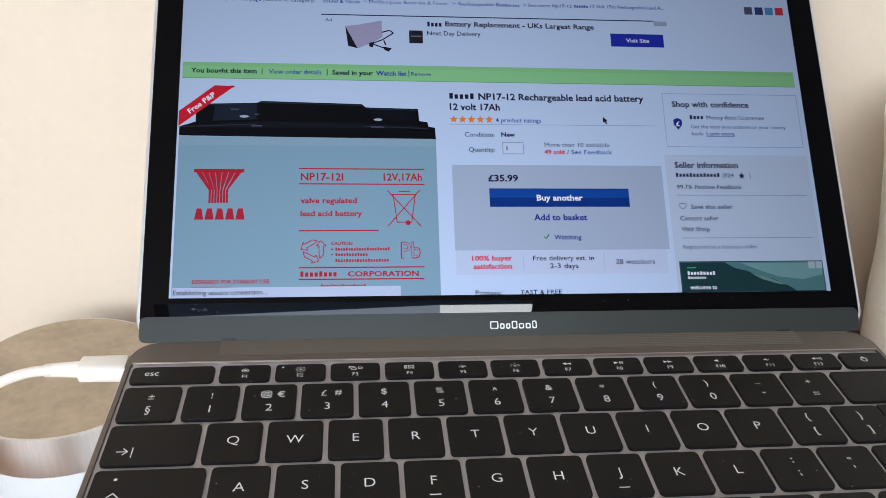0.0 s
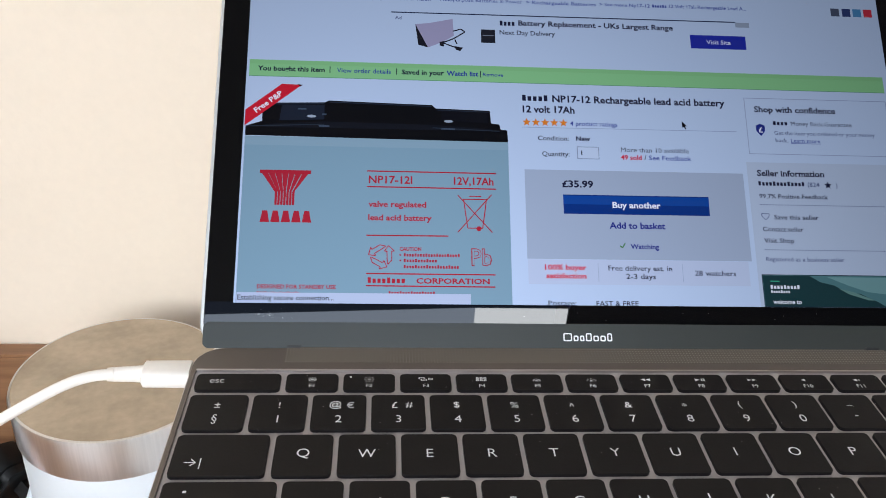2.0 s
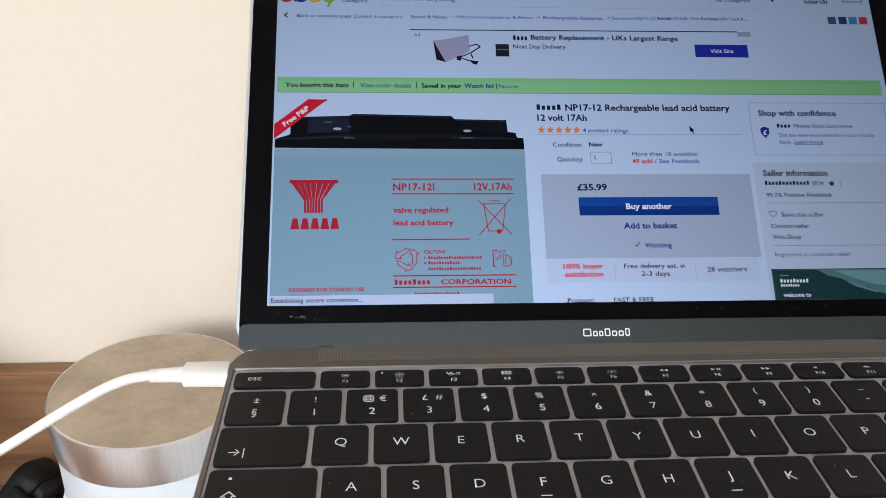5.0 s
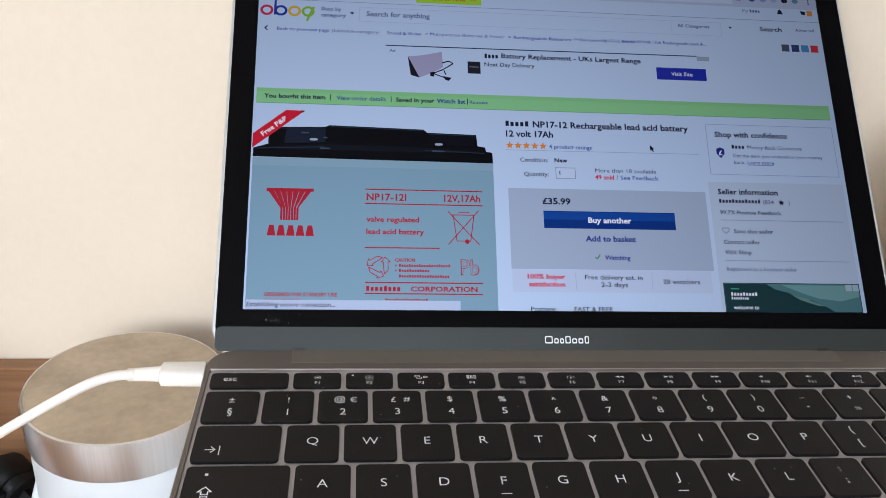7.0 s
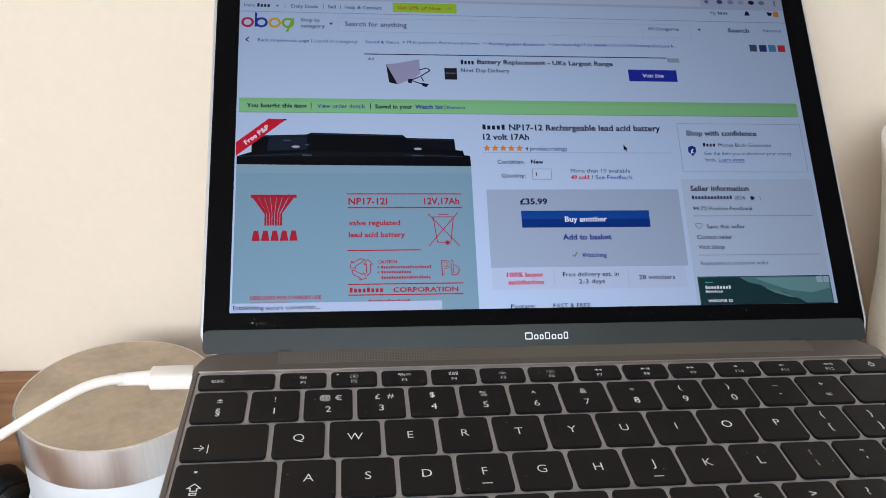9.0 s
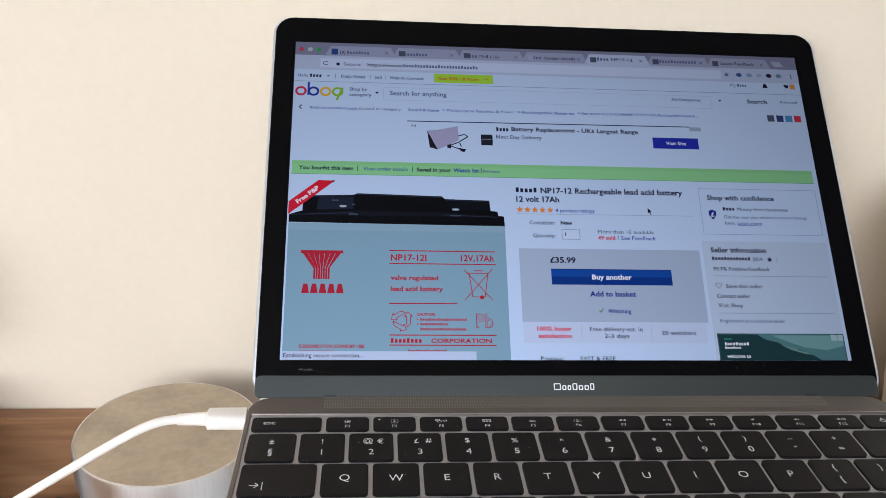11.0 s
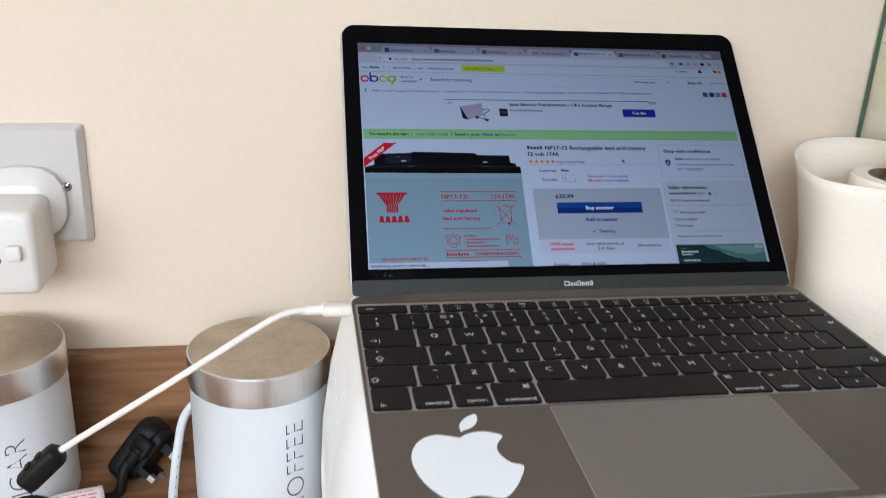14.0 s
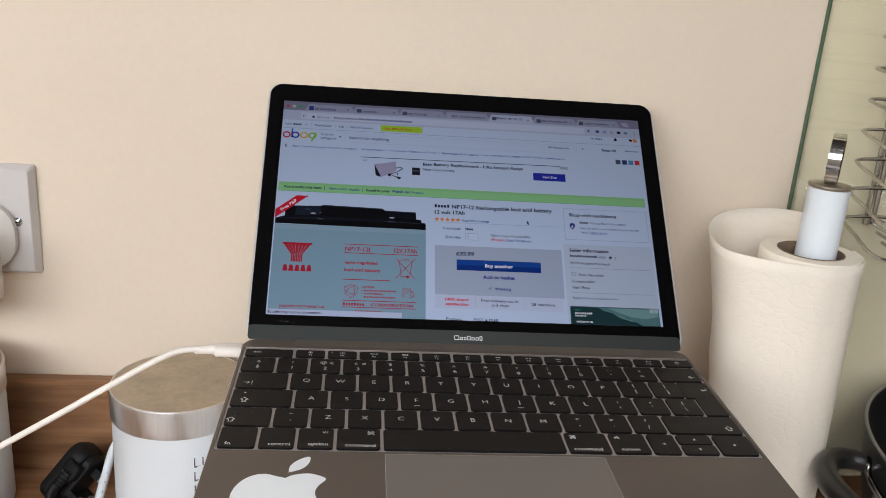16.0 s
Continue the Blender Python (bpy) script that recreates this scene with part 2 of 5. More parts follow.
def outline(w, h, r, n=4, cx=0.0, cy=0.0):
    """A rectangle with rounded corners."""
    r = max(min(r, w / 2 - 1e-6, h / 2 - 1e-6), 1e-6)
    pts = []
    for sx, sy, a0 in ((1, 1, 0), (-1, 1, 90), (-1, -1, 180), (1, -1, 270)):
        for k in range(n + 1):
            a = radians(a0 + 90 * k / n)
            pts.append((cx + sx * (w / 2 - r) + r * math.cos(a), cy + sy * (h / 2 - r) + r * math.sin(a)))
    return pts


def loft(rings, closed=True, caps=True):
    """Skins rings of 3D points."""
    bm = bmesh.new()
    vs = [[bm.verts.new(p) for p in ring] for ring in rings]
    n = len(vs[0])
    for a, b in zip(vs, vs[1:]):
        for i in range(n if closed else n - 1):
            j = (i + 1) % n
            bm.faces.new((a[i], a[j], b[j], b[i]))
    if caps:
        bm.faces.new(vs[0][::-1])
        bm.faces.new(vs[-1])
    return bm


def slab(w, h, r, z0, z1, bev=0.0, n=4, cx=0.0, cy=0.0):
    """A plate with rounded corners and a bevelled upper edge."""
    rings = [(w, h, r, z0)]
    if bev:
        rings += [(w, h, r, z1 - bev), (w - 0.6 * bev, h - 0.6 * bev, r, z1 - 0.3 * bev), (w - 2 * bev, h - 2 * bev, max(r - bev, 1e-5), z1)]
    else:
        rings += [(w, h, r, z1)]
    return loft([[(x, y, z) for x, y in outline(a, b, c, n, cx, cy)] for a, b, c, z in rings])


def block(lo, hi):
    bm = bmesh.new()
    v = [bm.verts.new((x, y, z)) for x in (lo[0], hi[0]) for y in (lo[1], hi[1]) for z in (lo[2], hi[2])]
    for f in ((0, 1, 3, 2), (4, 6, 7, 5), (0, 4, 5, 1), (2, 3, 7, 6), (0, 2, 6, 4), (1, 5, 7, 3)):
        bm.faces.new([v[i] for i in f])
    return bm


def lathe(profile, seg=64, caps=True):
    """Turns a profile of (radius, height) about z."""
    return loft([[(r * math.cos(2 * math.pi * k / seg), r * math.sin(2 * math.pi * k / seg), z) for k in range(seg)] for r, z in profile], True, caps)


def smooth_line(pts, steps=8):
    """A Catmull-Rom line through points."""
    p = [Vector(q) for q in pts]
    p = [2 * p[0] - p[1]] + p + [2 * p[-1] - p[-2]]
    out = []
    for i in range(1, len(p) - 2):
        for k in range(steps):
            t = k / steps
            a, b, c, d = p[i - 1 : i + 3]
            out.append(0.5 * (2 * b + (c - a) * t + (2 * a - 5 * b + 4 * c - d) * t * t + (3 * b - a - 3 * c + d) * t**3))
    return out + [p[-2]]


def tube(pts, r, seg=10, closed=False, flat=1.0):
    """A round bar along points."""
    p = [Vector(q) for q in pts]
    n = len(p)
    side = None
    rings = []
    for i in range(n):
        a, b = (p[i - 1], p[(i + 1) % n]) if closed else (p[max(i - 1, 0)], p[min(i + 1, n - 1)])
        ahead = (b - a).normalized()
        if side is None:
            side = ahead.orthogonal().normalized()
        side = (side - ahead * side.dot(ahead)).normalized()
        up = ahead.cross(side)
        rr = r[i] if isinstance(r, (list, tuple)) else r
        rings.append([p[i] + rr * (math.cos(2 * math.pi * k / seg) * side + flat * math.sin(2 * math.pi * k / seg) * up) for k in range(seg)])
    if closed:
        rings.append(rings[0])
    bm = loft(rings, True, not closed)
    if closed:
        bmesh.ops.remove_doubles(bm, verts=bm.verts, dist=1e-6)
    return bm


def flat_shape(pts, z0=0.0, z1=None):
    """A flat polygon, or a thin plate of that outline."""
    if z1 is None:
        bm = bmesh.new()
        bm.faces.new([bm.verts.new((x, y, z0)) for x, y in pts])
        return bm
    return loft([[(x, y, z0) for x, y in pts], [(x, y, z1) for x, y in pts]])


def ring_shape(outer, inner, z=0.0):
    bm = bmesh.new()
    a = [bm.verts.new((x, y, z)) for x, y in outer]
    b = [bm.verts.new((x, y, z)) for x, y in inner]
    for i in range(len(a)):
        j = (i + 1) % len(a)
        bm.faces.new((a[i], a[j], b[j], b[i]))
    return bm


def letters(text, size, bold=0.0, fineness=2):
    """Flat letters in the built-in font, as a mesh whose box starts at the origin of its baseline."""
    cu = bpy.data.curves.new("letters", "FONT")
    cu.body, cu.size, cu.resolution_u, cu.offset = text, size, fineness, bold * size
    ob = new("letters", cu)
    me = bpy.data.meshes.new_from_object(ob)
    bpy.data.objects.remove(ob)
    bpy.data.curves.remove(cu)
    return me


def letter_mesh(text, size, material, width=None, bold=0.0, centre=False, z=0.0, fineness=2):
    me = letters(text, size, bold, fineness)
    xs = [v.co.x for v in me.vertices] or [0, 1]
    lo, hi = min(xs), max(xs)
    k = width / (hi - lo) if width else 1.0
    off = (hi - lo) * k / 2 if centre else 0.0
    for v in me.vertices:
        v.co = ((v.co.x - lo) * k - off, v.co.y, z)
    me.materials.clear()
    me.materials.append(material)
    return me


# ---- the room ----
def room_wall(name, bm, material, label):
    return tagged(part(name, finish(name, bm, material)), label, "wall", kind="structure")


X0, X1, Y0 = -2.3, 1.7, -2.0
room_wall("wall_north", block((X0, WALL_Y, FLOOR), (X1, WALL_Y + 0.12, CEIL)), M_WALL, "cream painted kitchen wall behind the worktop")
room_wall("wall_east", block((X1, Y0 - 0.12, FLOOR), (X1 + 0.12, WALL_Y + 0.12, CEIL)), M_PLAIN, "unseen plain side wall, pale to bounce light into the kitchen")


def wall_with_opening(ya, yb, xlo, xhi, zlo, zhi):
    bm = bmesh.new()
    for lo, hi in (
        ((X0, ya, FLOOR), (xlo, yb, CEIL)),
        ((xhi, ya, FLOOR), (X1, yb, CEIL)),
        ((xlo, ya, FLOOR), (xhi, yb, zlo)),
        ((xlo, ya, zhi), (xhi, yb, CEIL)),
    ):
        b = block(lo, hi)
        me = bpy.data.meshes.new("tmp")
        b.to_mesh(me)
        b.free()
        bm.from_mesh(me)
        bpy.data.meshes.remove(me)
    return bm


room_wall("wall_west", block((X0 - 0.12, Y0 - 0.12, FLOOR), (X0, WALL_Y + 0.12, CEIL)), M_PLAIN, "unseen plain side wall, pale to bounce light into the kitchen")
room_wall("wall_south", wall_with_opening(Y0 - 0.12, Y0, -2.16, -0.14, 0.50, 1.46), M_PLAIN, "unseen plain wall with a window opening, pale to bounce light")
_c = bmesh.new()
for _lo, _hi in (
    ((X0 - 0.12, Y0 - 0.12, CEIL), (-0.5, WALL_Y + 0.12, CEIL + 0.12)),
    ((0.36, Y0 - 0.12, CEIL), (X1 + 0.12, WALL_Y + 0.12, CEIL + 0.12)),
    ((-0.5, Y0 - 0.12, CEIL), (0.135, -1.905, CEIL + 0.12)),
    ((0.135, Y0 - 0.12, CEIL), (0.36, -1.255, CEIL + 0.12)),
    ((-0.5, -0.945, CEIL), (0.36, WALL_Y + 0.12, CEIL + 0.12)),
):
    _b2 = block(_lo, _hi)
    _me = bpy.data.meshes.new("tmp")
    _b2.to_mesh(_me)
    _b2.free()
    _c.from_mesh(_me)
    bpy.data.meshes.remove(_me)
tagged(part("ceiling", finish("ceiling", _c, M_CEIL)), "unseen ceiling with a roof window opening, dark so the glossy bezel stays black", "ceiling", kind="structure")
tagged(part("floor", finish("floor", block((X0, Y0, FLOOR - 0.05), (X1, WALL_Y, FLOOR)), M_FLOOR)), "unseen plain kitchen floor, lightened to bounce light", "floor", kind="structure")

_wt = slab(X1 - X0 - 0.01, 0.596, 0.002, CT - 0.038, CT, 0.003, 2, (X0 + X1) / 2, WALL_Y - 0.3)
tagged(part("worktop", finish("worktop", _wt, M_WOOD)), "brown walnut-effect kitchen worktop with a satin finish", "worktop", kind="structure")
tagged(part("worktop_support", finish("worktop_support", block((X0 + 0.01, -0.40, FLOOR), (X1 - 0.01, WALL_Y - 0.002, CT - 0.038)), M_PLAIN)), "plain base under the kitchen worktop", "cabinet base", kind="structure")
_up = block((X0 + 0.005, 0.134, CT), (0.276, WALL_Y - 0.0005, 0.0755))
bmesh.ops.bevel(_up, geom=[e for e in _up.edges], offset=0.0012, segments=2, affect="EDGES")
tagged(part("upstand", finish("upstand", _up, M_WOOD2)), "brown walnut-effect upstand along the wall", "upstand", kind="structure")

splash = tagged(part("splashback", finish("splashback", block((0.2770, WALL_Y - 0.008, CT + 0.001), (1.2, WALL_Y - 0.003, 0.78)), M_GLASS)), "clear pale green glass splashback on the wall", "splashback", kind="structure")
splash.visible_shadow = False
part("glass_edge", finish("glass_edge", block((0.2759, WALL_Y - 0.0082, CT + 0.001), (0.2769, WALL_Y - 0.0035, 0.78)), M_GLASS_EDGE), splash, "dark green cut edge of the glass")

# ---- the laptop ----
LY, LZ = -0.1115, 0.1825
PIVOT = Vector((0, -0.08, 0.183))
LAP = Matrix.Translation(PIVOT + Vector((-0.0002, 0.0009, -0.0003))) @ Matrix.Rotation(radians(0.96), 4, "X") @ Matrix.Translation(-PIVOT) @ Matrix.Translation((0, LY, LZ))
laptop = thing("laptop", None, "open space-grey laptop with a web shop page on its screen", "laptop", m=LAP)


CASE_D = 0.2038


def scooped(pts, y, d):
    """Adds the thumb scoop to the front side of a rounded outline."""
    scoop = [(-0.0290, y), (-0.0268, y + d * 0.85), (-0.025, y + d), (0.022, y + d), (0.0238, y + d * 0.85), (0.026, y)]
    return pts[:27] + scoop + pts[27:]


def case_line(inset, r, d):
    pts = outline(0.281 - 2 * inset, CASE_D - 2 * inset, r, 8, 0, 0.0995 - CASE_D / 2)
    return scooped(pts, 0.0995 - CASE_D + inset, d)


def base_shell():
    def under(y):
        return -0.0022 - 0.0068 * max(0.0, min(1.0, (y + 0.0995) / 0.199))

    rings = []
    for inset, k in ((0.016, 1.0), (0.006, 0.8), (0.0006, 0.35)):
        rings.append([(x, y, under(y) * k) for x, y in case_line(inset, 0.010 - inset * 0.3, 0.0011 if inset < 0.005 else 0.0)])
    rings.append([(x, y, -0.0009) for x, y in case_line(0.0, 0.010, 0.0011)])
    return loft(rings)


part("base", finish("base", base_shell(), M_ALU_WELL), laptop, "wedge-shaped aluminium base")
O = lambda inset, z: [(x, y, z) for x, y in case_line(inset, 0.010, 0.0011)]
WELL = scooped(outline(0.2772, 0.1130, 0.002, 8, 0, 0.0306), 0.0306 - 0.0565, 0.0)
part("rim", finish("rim", loft([O(0, -0.0010), O(0.0001, -0.0003), O(0.0004, 0.0)], True, False), M_ALU_EDGE), laptop, "bright cut edge of the base")
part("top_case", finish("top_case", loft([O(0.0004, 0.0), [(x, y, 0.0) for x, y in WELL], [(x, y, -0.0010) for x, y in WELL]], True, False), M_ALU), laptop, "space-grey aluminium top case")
part("well_edge", finish("well_edge", slab(0.2768, 0.0007, 0.0002, -0.0009, 0.00012, 0.0001, 2, 0, 0.0868), M_ALU_EDGE), laptop, "bright bevel behind the function keys")
part("speaker_grille", finish("speaker_grille", slab(0.2205, 0.0090, 0.0006, -0.0004, 0.00006, 0, 2, 0.001, 0.0955), M_GRILLE), laptop, "finely drilled speaker grille")
part("trackpad", finish("trackpad", slab(0.1096, 0.0710, 0.0008, -0.0006, 0.00012, 0.00008, 4, -0.0012, -0.0634), M_PAD), laptop, "smooth grey trackpad")
# Edge glint painted as a flat paler line; the shape has no bevel.
part("trackpad_edge_line", finish("trackpad_edge_line", slab(0.1101, 0.0716, 0.001, -0.0006, 0.00004, 0, 4, -0.0012, -0.0634), M_ALU_WELL), laptop, "flat pale line round the trackpad, edge glint put into its colour")
for sx in (-1, 1):
    for fy in (0.078, -0.0105):
        zt = -0.0022 - 0.0068 * (fy + 0.0995) / 0.199
        part("rubber_foot", finish("rubber_foot", lathe([(0.006, -0.0091 - 0.0004), (0.007, -0.0088), (0.007, zt + 0.0004)], 16), M_KEYSIDE), laptop, "black rubber foot", Matrix.Translation((sx * 0.105, fy, 0)))

KEYCAPS = {}


def key_mesh(w, h):
    k = (round(w, 5), round(h, 5))
    if k not in KEYCAPS:
        KEYCAPS[k] = finish("key", slab(w, h, 0.0016, -0.0009, 0.0003, 0.00013, 4), M_KEY)
    return KEYCAPS[k]


def key(x0, x1, y0, y1, marks=()):
    """A keycap between two x and two world y in millimetres, with its printed marks: text, x and y offset, size."""
    w, h = (x1 - x0 + 0.2) / 1000, (y0 - y1 - 0.1) / 1000
    ob = part("key", key_mesh(w, h), laptop, "", Matrix.Translation(((x0 + x1) / 2000, (y0 + y1) / 2000 - LY, 0)))
    for text, dx, dy, size in marks:
        me = letter_mesh(text, 1.06 * size / 1000, M_LEGEND, None, 0.0 if size < 4.5 else -0.004, True, 0.00034, 4)
        ys = [v.co.y for v in me.vertices] or [0]
        mid = (min(ys) + max(ys)) / 2 if text not in ",.;'-_" else 0.0
        for v in me.vertices:
            v.co.x += dx / 1000
            v.co.y += dy / 1000 - mid
        part("legend", me, ob, "white printed legend")
    return ob


def bar_mark(ob, dx, dy, w, h):
    part("legend", finish("legend", slab(w / 1000, h / 1000, 0.0001, 0.00028, 0.00034, 0, 2, dx / 1000, dy / 1000), M_LEGEND), ob, "white printed mark")


P, G = 19.05, 1.9
# function row
FY0, FY1 = -27.3, -36.1
key(-137.2, -109.5, FY0, FY1, [("esc", -7.0, 0.3, 3.6)])
FN = ["F%d" % k for k in range(1, 13)]
for i in range(13):
    x0 = -107.5 + P * i
    ob = key(x0, x0 + P - G, FY0, FY1, [(FN[i], 0, -2.0, 2.3)] if i < 12 else ())
    if i in (0, 1, 4, 5):
        n_ray = 8
        rr = 1.5 if i in (1, 5) else 1.15
        for k in range(n_ray if i < 2 else 5):
            a = (2 * math.pi * k / n_ray) if i < 2 else math.pi * k / 4
            bar_mark(ob, rr * math.cos(a), 1.3 + (0.8 * rr) * math.sin(a) - (0.6 if i > 3 else 0), 0.42, 0.34)
        bar_mark(ob, 0, 1.3 if i < 2 else 0.7, 0.9, 0.6)
    elif i == 2:
        for dx, dy, w in ((-1.3, 1.9, 2.0), (-0.6, 1.0, 2.0), (1.7, 1.5, 1.6)):
            part("legend", finish("legend", ring_shape(outline(w / 1000, 0.0011, 0.0002, 2, dx / 1000, dy / 1000), outline(w / 1000 - 0.0005, 0.0006, 0.0002, 2, dx / 1000, dy / 1000), 0.00034), M_LEGEND), ob)
    elif i == 3:
        for a in range(3):
            for b in range(2):
                part("legend", finish("legend", ring_shape(outline(0.0010, 0.0009, 0.0002, 2, (a - 1) * 0.0013, 0.0009 + b * 0.0011), outline(0.0005, 0.0004, 0.0002, 2, (a - 1) * 0.0013, 0.0009 + b * 0.0011), 0.00034), M_LEGEND), ob)
    elif i == 12:
        c = [(0.0013 * math.cos(k * 0.3927), 0.0013 * math.sin(k * 0.3927) + 0.0002) for k in range(16)]
        c2 = [(x * 0.74, (y - 0.0002) * 0.74 + 0.0002) for x, y in c]
        part("legend", finish("legend", ring_shape(c, c2, 0.00034), M_LEGEND), ob, "white power mark")
        bar_mark(ob, 0, 1.4, 0.35, 1.5)
    else:
        for k in range(2 if i in (6, 8) else 1):
            d = -1 if i in (6, 9, 10, 11) else 1
            ox = (k - 0.5) * 1.7 if i in (6, 8) else -0.6
            tri = [(ox - 0.8 * d, 0.6), (ox - 0.8 * d, 2.0), (ox + 0.8 * d, 1.3)]
            part("legend", finish("legend", flat_shape([(x / 1000, y / 1000) for x, y in tri], 0.00034), M_LEGEND), ob)
        if i == 7:
            bar_mark(ob, 1.0, 1.3, 0.35, 1.4)
            bar_mark(ob, 1.8, 1.3, 0.35, 1.4)
        if i in (10, 11):
            for k in range(1 if i == 10 else 3):
                bar_mark(ob, 0.9 + 0.8 * k, 1.3, 0.3, 0.8 + 0.4 * k)
    if i == 1:
        bar_mark(ob, -6.2, 2.6, 0.8, 0.7)

# number row
NY0, NY1 = -38.5, -55.6
NUM = [("§", "±"), ("1", "!"), ("2", "@"), ("3", "£"), ("4", "$"), ("5", "%"), ("6", "^"), ("7", "&"), ("8", "*"), ("9", "("), ("0", ")"), ("-", "_"), ("=", "+")]
for i, (lowmark, upmark) in enumerate(NUM):
    xc = -127.4 + P * i
    marks = [(lowmark, 0, -3.4, 4.6), (upmark, -1.2 if lowmark in "23" else 0, 3.3, 3.9)]
    if lowmark == "2":
        marks.append(("€", 3.6, 3.3, 3.9))
    if lowmark == "3":
        marks.append(("#", 3.6, 3.3, 3.9))
    key(-137.2 if i == 0 else xc - 8.6, xc + 8.6, NY0, NY1, marks)
key(111.8, 137.2, NY0, NY1, [("←", 7.5, -3.2, 5.0)])

# letter rows
QY0, QY1 = -57.6, -75.4
key(-137.2, -109.6, QY0, QY1, [("→|", -7.5, -3.6, 4.6)])
for i, c in enumerate("QWERTYUIOP"):
    xc = -99.0 + P * i
    key(xc - 8.6, xc + 8.6, QY0, QY1, [(c, 0, 0.4, 4.9)])
for i, (a, b) in enumerate((("{", "["), ("}", "]"))):
    xc = -99.0 + P * (10 + i)
    key(xc - 8.6, xc + 8.6, QY0, QY1, [(a, 0, 3.6, 4.2), (b, 0, -3.4, 4.2)])
AY0, AY1 = -77.4, -95.2
caps = key(-137.2, -105.4, AY0, AY1, [("⇪", -9.0, -3.0, 5.5)])
bar_mark(caps, -9.5, 5.0, 1.0, 0.9)
for i, c in enumerate("ASDFGHJKL"):
    xc = -95.0 + P * i
    ob = key(xc - 8.6, xc + 8.6, AY0, AY1, [(c, 0, 0.4, 4.9)])
    if c in "FJ":
        bar_mark(ob, 0, -5.4, 3.4, 0.35)
for i, (a, b) in enumerate(((":", ";"), ('"', "'"), ("|", "\\"))):
    xc = -95.0 + P * (9 + i)
    key(xc - 8.6, xc + 8.6, AY0, AY1, [(a, 0, 3.4, 4.2), (b, 0, -3.0, 4.2)])


def return_key():
    pts = [(119.8, QY0 + 0.2), (137.4, QY0 + 0.2), (137.4, AY1 - 0.2), (124.8, AY1 - 0.2), (124.8, QY1 - 0.4), (119.8, QY1 - 0.4)]
    pts = [(x / 1000, y / 1000 - LY) for x, y in pts]
    return loft([[(x, y, z) for x, y in pts] for z in (-0.0009, 0.0001, 0.0003)])


ret = part("key", finish("return_key", return_key(), M_KEY), laptop, "tall black return key")
part("legend", letter_mesh("↵", 0.005, M_LEGEND, None, 0.0, True, 0.00034), ret, "white printed legend", Matrix.Translation((0.1335, -0.068 - LY, 0)))
ZY0, ZY1 = -97.2, -115.0
key(-137.2, -114.6, ZY0, ZY1, [("⇧", -8.5, -3.4, 5.5)])
for i, c in enumerate(["~`", "Z", "X", "C", "V", "B", "N", "M", "<,", ">.", "?/"]):
    xc = -104.2 + P * i
    key(xc - 8.6, xc + 8.6, ZY0, ZY1, [(c, 0, 0.4, 4.9)] if len(c) == 1 else [(c[0], 0, 3.4, 4.4), (c[1], 0, -3.4, 4.4)])
key(96.8, 137.2, ZY0, ZY1, [("⇧", 14.0, -3.4, 5.5)])
BY0, BY1 = -116.8, -135.2
key(-137.2, -119.6, BY0, BY1, [("fn", -4.2, -6.0, 3.6)])
key(-117.7, -100.8, BY0, BY1, [("control", 1.4, -6.0, 3.5)])
key(-98.9, -81.7, BY0, BY1, [("option", 1.4, -6.0, 3.5), ("alt", 4.6, 5.5, 2.8)])
key(-79.8, -58.4, BY0, BY1, [("command", 1.0, -6.0, 3.6), ("⌘", 6.2, 5.2, 4.2)])
key(-56.5, 35.6, BY0, BY1)
key(37.5, 59.2, BY0, BY1, [("command", -1.0, -6.0, 3.6), ("⌘", -6.8, 5.2, 4.2)])
key(61.1, 79.9, BY0, BY1, [("option", -1.0, -6.0, 3.5), ("alt", -5.4, 5.5, 2.8)])


def arrow(ob, dx, dy, kind):
    s = 0.85
    t = {"l": [(s, s), (s, -s), (-s, 0)], "r": [(-s, s), (-s, -s), (s, 0)], "u": [(-s, -s), (s, -s), (0, s)], "d": [(-s, s), (s, s), (0, -s)]}[kind]
    part("legend", finish("legend", flat_shape([((x + dx) / 1000, (y + dy) / 1000) for x, y in t], 0.00034), M_LEGEND), ob, "white arrow mark")


arrow(key(81.8, 96.0, BY0, BY1), 0, 0, "l")
arrow(key(97.9, 116.0, BY0, -125.6), 0, 0, "u")
arrow(key(97.9, 116.0, -126.4, BY1), 0, 0, "d")
arrow(key(117.9, 137.2, BY0, BY1), 0, 0, "r")

specks = bmesh.new()
srnd = random.Random(11)
for k in range(170):
    cx, cy, s = srnd.uniform(-0.136, 0.136), srnd.uniform(-0.026, 0.085), srnd.choice((0.00007, 0.0001, 0.00016))
    a0 = srnd.uniform(0, 3.14)
    specks.faces.new([specks.verts.new((cx + s * srnd.uniform(0.6, 1.9) * math.cos(a0 + q * 1.2566), cy + s * math.sin(a0 + q * 1.2566), 0.00042)) for q in range(5)])
tagged(part("dust", finish("dust", specks, M_DUST), laptop, "pale dust specks on the keys"), kind="stuff")

